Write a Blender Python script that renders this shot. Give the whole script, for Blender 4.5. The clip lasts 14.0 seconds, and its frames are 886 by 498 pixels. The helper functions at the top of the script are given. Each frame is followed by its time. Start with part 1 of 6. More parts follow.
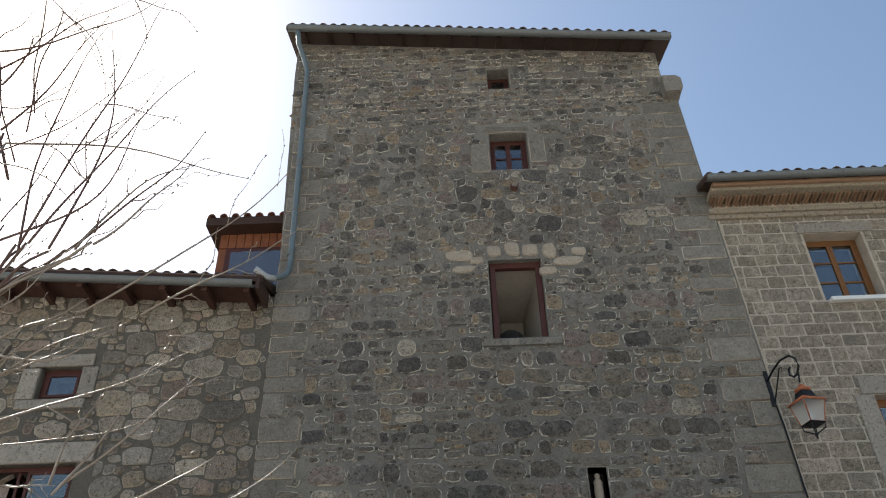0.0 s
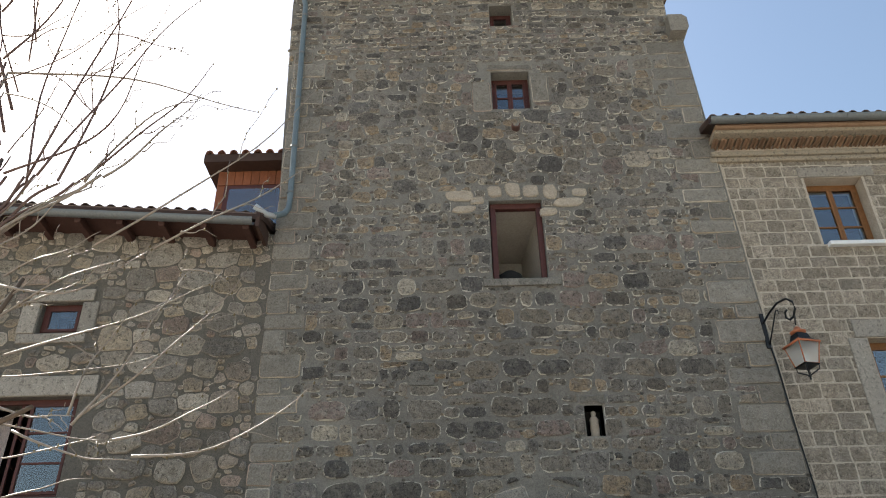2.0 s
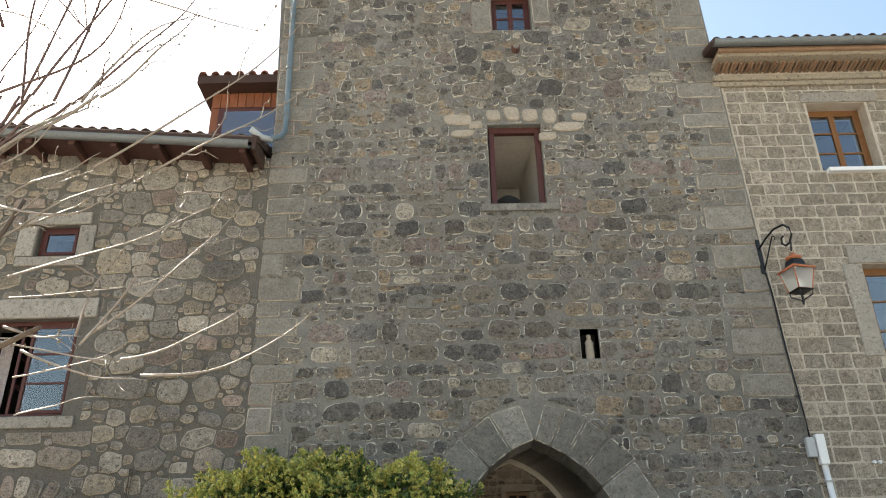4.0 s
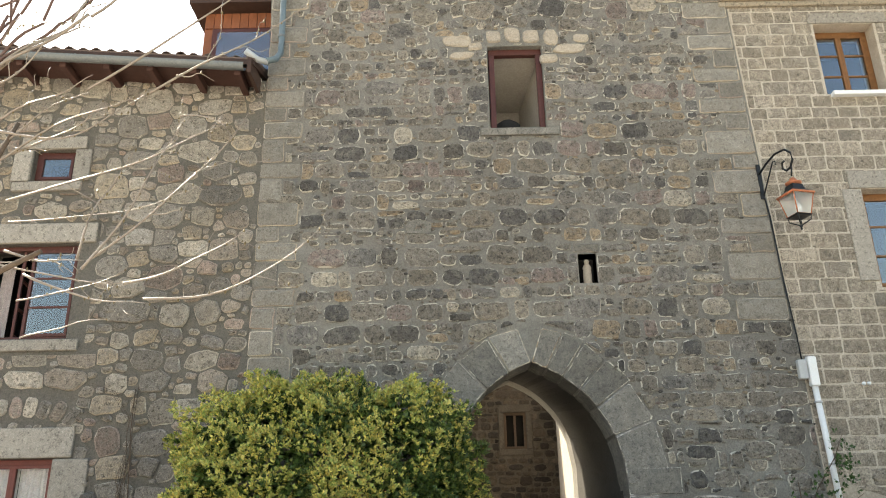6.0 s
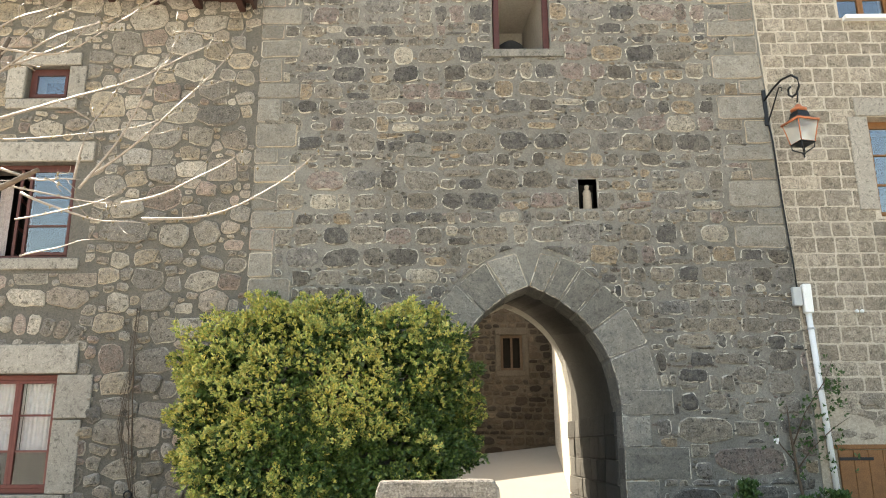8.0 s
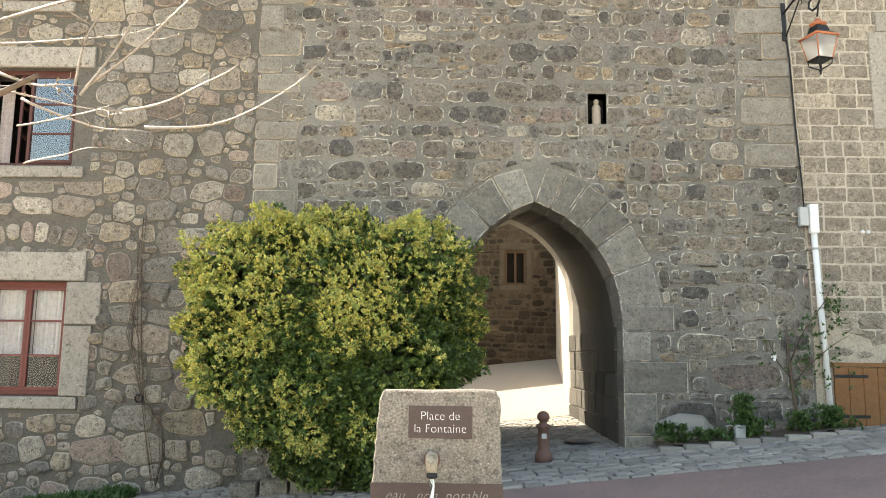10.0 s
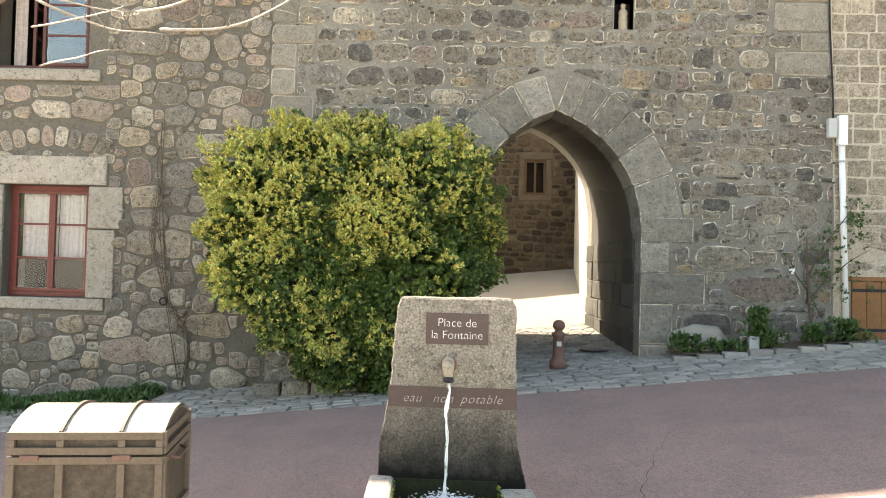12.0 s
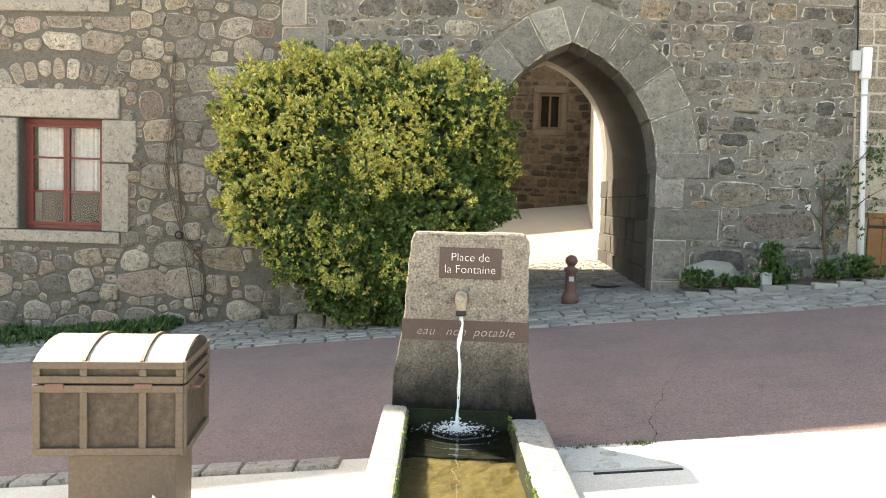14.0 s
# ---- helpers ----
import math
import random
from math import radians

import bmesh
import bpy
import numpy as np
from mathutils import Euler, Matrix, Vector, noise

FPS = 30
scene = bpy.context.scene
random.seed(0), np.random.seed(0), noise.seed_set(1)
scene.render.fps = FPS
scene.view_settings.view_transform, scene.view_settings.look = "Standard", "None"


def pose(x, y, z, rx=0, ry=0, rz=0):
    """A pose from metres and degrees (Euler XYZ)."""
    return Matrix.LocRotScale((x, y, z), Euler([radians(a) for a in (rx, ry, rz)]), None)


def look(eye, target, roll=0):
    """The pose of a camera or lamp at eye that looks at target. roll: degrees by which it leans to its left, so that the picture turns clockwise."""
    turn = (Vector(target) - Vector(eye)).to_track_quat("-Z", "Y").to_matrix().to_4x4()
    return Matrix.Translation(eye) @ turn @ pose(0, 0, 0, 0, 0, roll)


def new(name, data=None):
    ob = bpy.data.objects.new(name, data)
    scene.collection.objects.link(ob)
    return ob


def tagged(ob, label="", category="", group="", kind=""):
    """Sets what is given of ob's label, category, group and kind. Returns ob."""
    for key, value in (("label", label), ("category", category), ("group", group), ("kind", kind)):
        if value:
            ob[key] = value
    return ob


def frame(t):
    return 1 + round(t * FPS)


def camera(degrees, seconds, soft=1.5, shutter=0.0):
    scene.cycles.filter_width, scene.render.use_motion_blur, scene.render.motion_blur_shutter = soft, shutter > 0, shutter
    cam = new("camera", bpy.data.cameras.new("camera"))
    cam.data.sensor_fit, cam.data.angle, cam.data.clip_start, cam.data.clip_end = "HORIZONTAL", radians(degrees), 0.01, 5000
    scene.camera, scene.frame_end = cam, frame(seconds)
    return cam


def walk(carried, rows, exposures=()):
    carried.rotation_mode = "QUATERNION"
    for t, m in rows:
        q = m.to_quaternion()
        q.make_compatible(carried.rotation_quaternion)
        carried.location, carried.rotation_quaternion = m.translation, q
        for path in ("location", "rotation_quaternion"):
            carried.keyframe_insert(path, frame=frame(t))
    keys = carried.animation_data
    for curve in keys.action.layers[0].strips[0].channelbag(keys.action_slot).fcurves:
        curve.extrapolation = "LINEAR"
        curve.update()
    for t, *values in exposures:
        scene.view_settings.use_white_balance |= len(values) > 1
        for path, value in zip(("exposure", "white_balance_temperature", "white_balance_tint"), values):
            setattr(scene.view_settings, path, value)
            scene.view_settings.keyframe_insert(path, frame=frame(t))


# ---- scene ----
cam = camera(59.7, 14.0, soft=1.0)
PATH = [
    (0, (0.287, -0.111, 1.899), (0.254, 1.517, 3.061), -1.5),
    (0.5, (0.252, -0.105, 1.898), (0.222, 1.538, 3.038), -1.3),
    (1, (0.218, -0.098, 1.897), (0.191, 1.566, 3.006), -1.2),
    (1.5, (0.186, -0.091, 1.897), (0.164, 1.595, 2.972), -1.2),
    (2, (0.159, -0.086, 1.896), (0.141, 1.626, 2.93), -1.1),
    (2.5, (0.138, -0.081, 1.895), (0.123, 1.654, 2.889), -1.0),
    (3, (0.125, -0.079, 1.894), (0.113, 1.683, 2.842), -1.0),
    (5.3, (0.101, -0.07, 1.888), (0.093, 1.782, 2.643), -1.0),
    (5.5, (0.101, -0.07, 1.888), (0.093, 1.79, 2.623), -1.0),
    (6, (0.101, -0.068, 1.888), (0.093, 1.81, 2.574), -1.0),
    (6.5, (0.101, -0.067, 1.888), (0.093, 1.827, 2.53), -1.0),
    (7, (0.101, -0.065, 1.888), (0.093, 1.844, 2.484), -0.8),
    (7.5, (0.102, -0.063, 1.889), (0.094, 1.859, 2.439), -0.5),
    (8, (0.102, -0.062, 1.889), (0.093, 1.875, 2.387), -0.3),
    (10.5, (0.103, -0.044, 1.891), (0.073, 1.943, 2.112), 1.0),
    (11, (0.104, -0.041, 1.891), (0.065, 1.952, 2.051), 1.3),
    (11.5, (0.104, -0.04, 1.891), (0.053, 1.957, 1.995), 1.4),
    (12, (0.104, -0.042, 1.891), (0.037, 1.957, 1.936), 1.5),
    (12.5, (0.103, -0.044, 1.891), (0.025, 1.954, 1.884), 1.7),
    (13, (0.103, -0.048, 1.89), (0.015, 1.949, 1.833), 1.9),
    (13.5, (0.103, -0.051, 1.89), (0.01, 1.944, 1.794), 1.9),
    (14, (0.103, -0.054, 1.89), (0.007, 1.94, 1.766), 1.7),
]
EXPOSURES = [(0, 0.12, 6450, 9), (1.5, 0.32, 6620, 9), (3.0, 0.72, 6850, 8), (5.5, 1.31, 7250, 8), (6.5, 1.47, 7350, 8), (8.0, 1.66, 7450, 8), (10.5, 1.88, 7700, 9), (14.0, 1.96, 7800, 9)]
walk(cam, [(t, look(eye, target, roll)) for t, eye, target, roll in PATH], EXPOSURES)

# ---- world, sun ----
SUN = Vector((-0.753, 0.655, 1.017)).normalized()
world = bpy.data.worlds.new("sky")
scene.world = world
world.use_nodes = True
wn = world.node_tree.nodes
sky = wn.new("ShaderNodeTexSky")
sky.sky_type = "NISHITA"
sky.sun_disc = False
sky.sun_elevation = math.asin(SUN.z)
sky.sun_rotation = math.atan2(SUN.x, SUN.y)
sky.air_density, sky.dust_density, sky.ozone_density = 1.35, 1.6, 0.9
wn["Background"].inputs[1].default_value = 0.15
world.node_tree.links.new(sky.outputs[0], wn["Background"].inputs[0])
lamp = bpy.data.lights.new("sun", "SUN")
lamp.energy, lamp.angle, lamp.color = 5.0, radians(0.53), (1.0, 0.95, 0.87)
new("sun", lamp).matrix_world = look(SUN * 60, (0, 0, 0))


# ---- materials ----
def mat(name, col=(0.5, 0.5, 0.5), rough=0.8, metal=0.0, spread=0.25, scale=6.0, bump=0.3, grain=60.0, tint=None, rand=0.0, hue=None, spec=0.3, depth=0.006, broad=0.0, smear=None, pits=0.0):
    """Colour with stains at two scales, fine relief, and a random shade for each piece. hue: colours among which pieces are dealt."""
    m = bpy.data.materials.new(name)
    m.use_nodes = True
    nt = m.node_tree
    n, l = nt.nodes, nt.links.new
    b = n["Principled BSDF"]
    b.inputs["Roughness"].default_value = rough
    b.inputs["Metallic"].default_value = metal
    b.inputs["Specular IOR Level"].default_value = spec
    geo = n.new("ShaderNodeNewGeometry")
    big = n.new("ShaderNodeTexNoise")
    big.inputs["Scale"].default_value = scale
    big.inputs["Detail"].default_value = 6
    big.inputs["Roughness"].default_value = 0.65
    fine = n.new("ShaderNodeTexNoise")
    fine.inputs["Scale"].default_value = grain
    fine.inputs["Detail"].default_value = 5
    fine.inputs["Roughness"].default_value = 0.7
    l(geo.outputs["Position"], big.inputs["Vector"])
    l(geo.outputs["Position"], fine.inputs["Vector"])
    info = n.new("ShaderNodeObjectInfo")
    add = n.new("ShaderNodeMath")
    add.operation = "ADD"
    l(info.outputs["Random"], add.inputs[0])
    l(geo.outputs["Random Per Island"], add.inputs[1])
    fr = n.new("ShaderNodeMath")
    fr.operation = "FRACT"
    l(add.outputs[0], fr.inputs[0])
    if hue:
        ramp = n.new("ShaderNodeValToRGB")
        ramp.color_ramp.interpolation = "CONSTANT"
        els = ramp.color_ramp.elements
        while len(els) < len(hue):
            els.new(0.5)
        for i, c in enumerate(hue):
            els[i].position = i / len(hue)
            els[i].color = (*c, 1)
        l(fr.outputs[0], ramp.inputs[0])
        base = ramp.outputs[0]
    else:
        rgb = n.new("ShaderNodeRGB")
        rgb.outputs[0].default_value = (*col, 1)
        base = rgb.outputs[0]
    second = tint or tuple(c * 0.55 for c in col)
    mix = n.new("ShaderNodeMix")
    mix.data_type = "RGBA"
    mr = n.new("ShaderNodeMapRange")
    mr.inputs["From Min"].default_value, mr.inputs["From Max"].default_value = 0.42, 0.72
    mr.inputs["To Max"].default_value = min(1.0, spread * 2.2)
    l(big.outputs["Fac"], mr.inputs["Value"])
    l(mr.outputs[0], mix.inputs[0])
    l(base, mix.inputs[6])
    mix.inputs[7].default_value = (*second, 1)
    colour = mix.outputs[2]

    def patches(socket, tone, scale_, lo, hi, most):
        t = n.new("ShaderNodeTexNoise")
        t.inputs["Scale"].default_value, t.inputs["Detail"].default_value, t.inputs["Roughness"].default_value = scale_, 8, 0.75
        l(geo.outputs["Position"], t.inputs["Vector"])
        r = n.new("ShaderNodeMapRange")
        r.inputs["From Min"].default_value, r.inputs["From Max"].default_value, r.inputs["To Max"].default_value = lo, hi, most
        l(t.outputs["Fac"], r.inputs["Value"])
        x = n.new("ShaderNodeMix")
        x.data_type = "RGBA"
        l(r.outputs[0], x.inputs[0])
        l(socket, x.inputs[6])
        x.inputs[7].default_value = (*tone, 1)
        return x.outputs[2]

    if smear:
        colour = patches(colour, smear, 6.0, 0.5, 0.62, 0.75)
    if pits:
        colour = patches(colour, tuple(c * 0.32 for c in col), 21.0, 0.52, 0.64, pits)
        colour = patches(colour, tuple(min(0.7, c * 1.9) for c in col), 34.0, 0.56, 0.68, pits * 0.75)
    hsv = n.new("ShaderNodeHueSaturation")
    l(colour, hsv.inputs["Color"])
    # value: grain and a shade of its own for each piece
    val = n.new("ShaderNodeMath")
    val.operation = "MULTIPLY_ADD"
    sharp = n.new("ShaderNodeMapRange")
    sharp.inputs["From Min"].default_value, sharp.inputs["From Max"].default_value = 0.3, 0.7
    l(fine.outputs["Fac"], sharp.inputs["Value"])
    l(sharp.outputs[0], val.inputs[0])
    val.inputs[1].default_value = spread * 2.2
    val.inputs[2].default_value = 1.0 - spread * 1.1
    val2 = n.new("ShaderNodeMath")
    val2.operation = "MULTIPLY_ADD"
    mul = n.new("ShaderNodeMath")
    mul.operation = "MULTIPLY"
    mul.inputs[1].default_value = 7.31
    l(fr.outputs[0], mul.inputs[0])
    fr2 = n.new("ShaderNodeMath")
    fr2.operation = "FRACT"
    l(mul.outputs[0], fr2.inputs[0])
    l(fr2.outputs[0], val2.inputs[0])
    val2.inputs[1].default_value = rand
    val2.inputs[2].default_value = 1.0 - rand / 2
    mm = n.new("ShaderNodeMath")
    mm.operation = "MULTIPLY"
    l(val.outputs[0], mm.inputs[0])
    l(val2.outputs[0], mm.inputs[1])
    if broad:
        wide = n.new("ShaderNodeTexNoise")
        wide.inputs["Scale"].default_value, wide.inputs["Detail"].default_value = 0.55, 4
        l(geo.outputs["Position"], wide.inputs["Vector"])
        bm_ = n.new("ShaderNodeMapRange")
        bm_.inputs["From Min"].default_value, bm_.inputs["From Max"].default_value = 0.35, 0.65
        bm_.inputs["To Min"].default_value, bm_.inputs["To Max"].default_value = 1 - broad, 1 + broad
        l(wide.outputs["Fac"], bm_.inputs["Value"])
        m3 = n.new("ShaderNodeMath")
        m3.operation = "MULTIPLY"
        l(mm.outputs[0], m3.inputs[0])
        l(bm_.outputs[0], m3.inputs[1])
        mm = m3
    l(mm.outputs[0], hsv.inputs["Value"])
    l(hsv.outputs[0], b.inputs["Base Color"])
    if bump:
        bp = n.new("ShaderNodeBump")
        bp.inputs["Strength"].default_value = bump
        bp.inputs["Distance"].default_value = depth
        s = n.new("ShaderNodeMath")
        s.operation = "MULTIPLY_ADD"
        s.inputs[1].default_value = 0.7
        l(big.outputs["Fac"], s.inputs[0])
        l(fine.outputs["Fac"], s.inputs[2])
        mid = n.new("ShaderNodeTexNoise")
        mid.inputs["Scale"].default_value, mid.inputs["Detail"].default_value, mid.inputs["Roughness"].default_value = grain * 0.3, 6, 0.75
        l(geo.outputs["Position"], mid.inputs["Vector"])
        s2 = n.new("ShaderNodeMath")
        s2.operation = "MULTIPLY_ADD"
        s2.inputs[1].default_value = 1.6
        l(mid.outputs["Fac"], s2.inputs[0])
        l(s.outputs[0], s2.inputs[2])
        l(s2.outputs[0], bp.inputs["Height"])
        l(bp.outputs[0], b.inputs["Normal"])
    return m


TOWER_HUES = [(0.27, 0.234, 0.192), (0.195, 0.175, 0.154), (0.31, 0.262, 0.205), (0.158, 0.148, 0.138), (0.245, 0.19, 0.165), (0.3, 0.263, 0.217), (0.215, 0.187, 0.156), (0.36, 0.274, 0.186), (0.175, 0.161, 0.147), (0.235, 0.213, 0.19), (0.28, 0.244, 0.202), (0.42, 0.365, 0.29)]
LEFT_HUES = [(0.37, 0.325, 0.268), (0.32, 0.287, 0.246), (0.43, 0.378, 0.306), (0.35, 0.291, 0.236), (0.26, 0.236, 0.207), (0.41, 0.338, 0.25), (0.36, 0.326, 0.283), (0.47, 0.416, 0.34), (0.36, 0.275, 0.228)]
RIGHT_HUES = [(0.3, 0.255, 0.2), (0.27, 0.23, 0.18), (0.33, 0.285, 0.225), (0.25, 0.22, 0.18), (0.35, 0.3, 0.24)]
# darkened hues that carry the shade on the yard house
YARD_SHADE_HUES = [(0.09, 0.07, 0.053), (0.06, 0.047, 0.037), (0.12, 0.095, 0.07), (0.045, 0.038, 0.031), (0.14, 0.112, 0.084)]
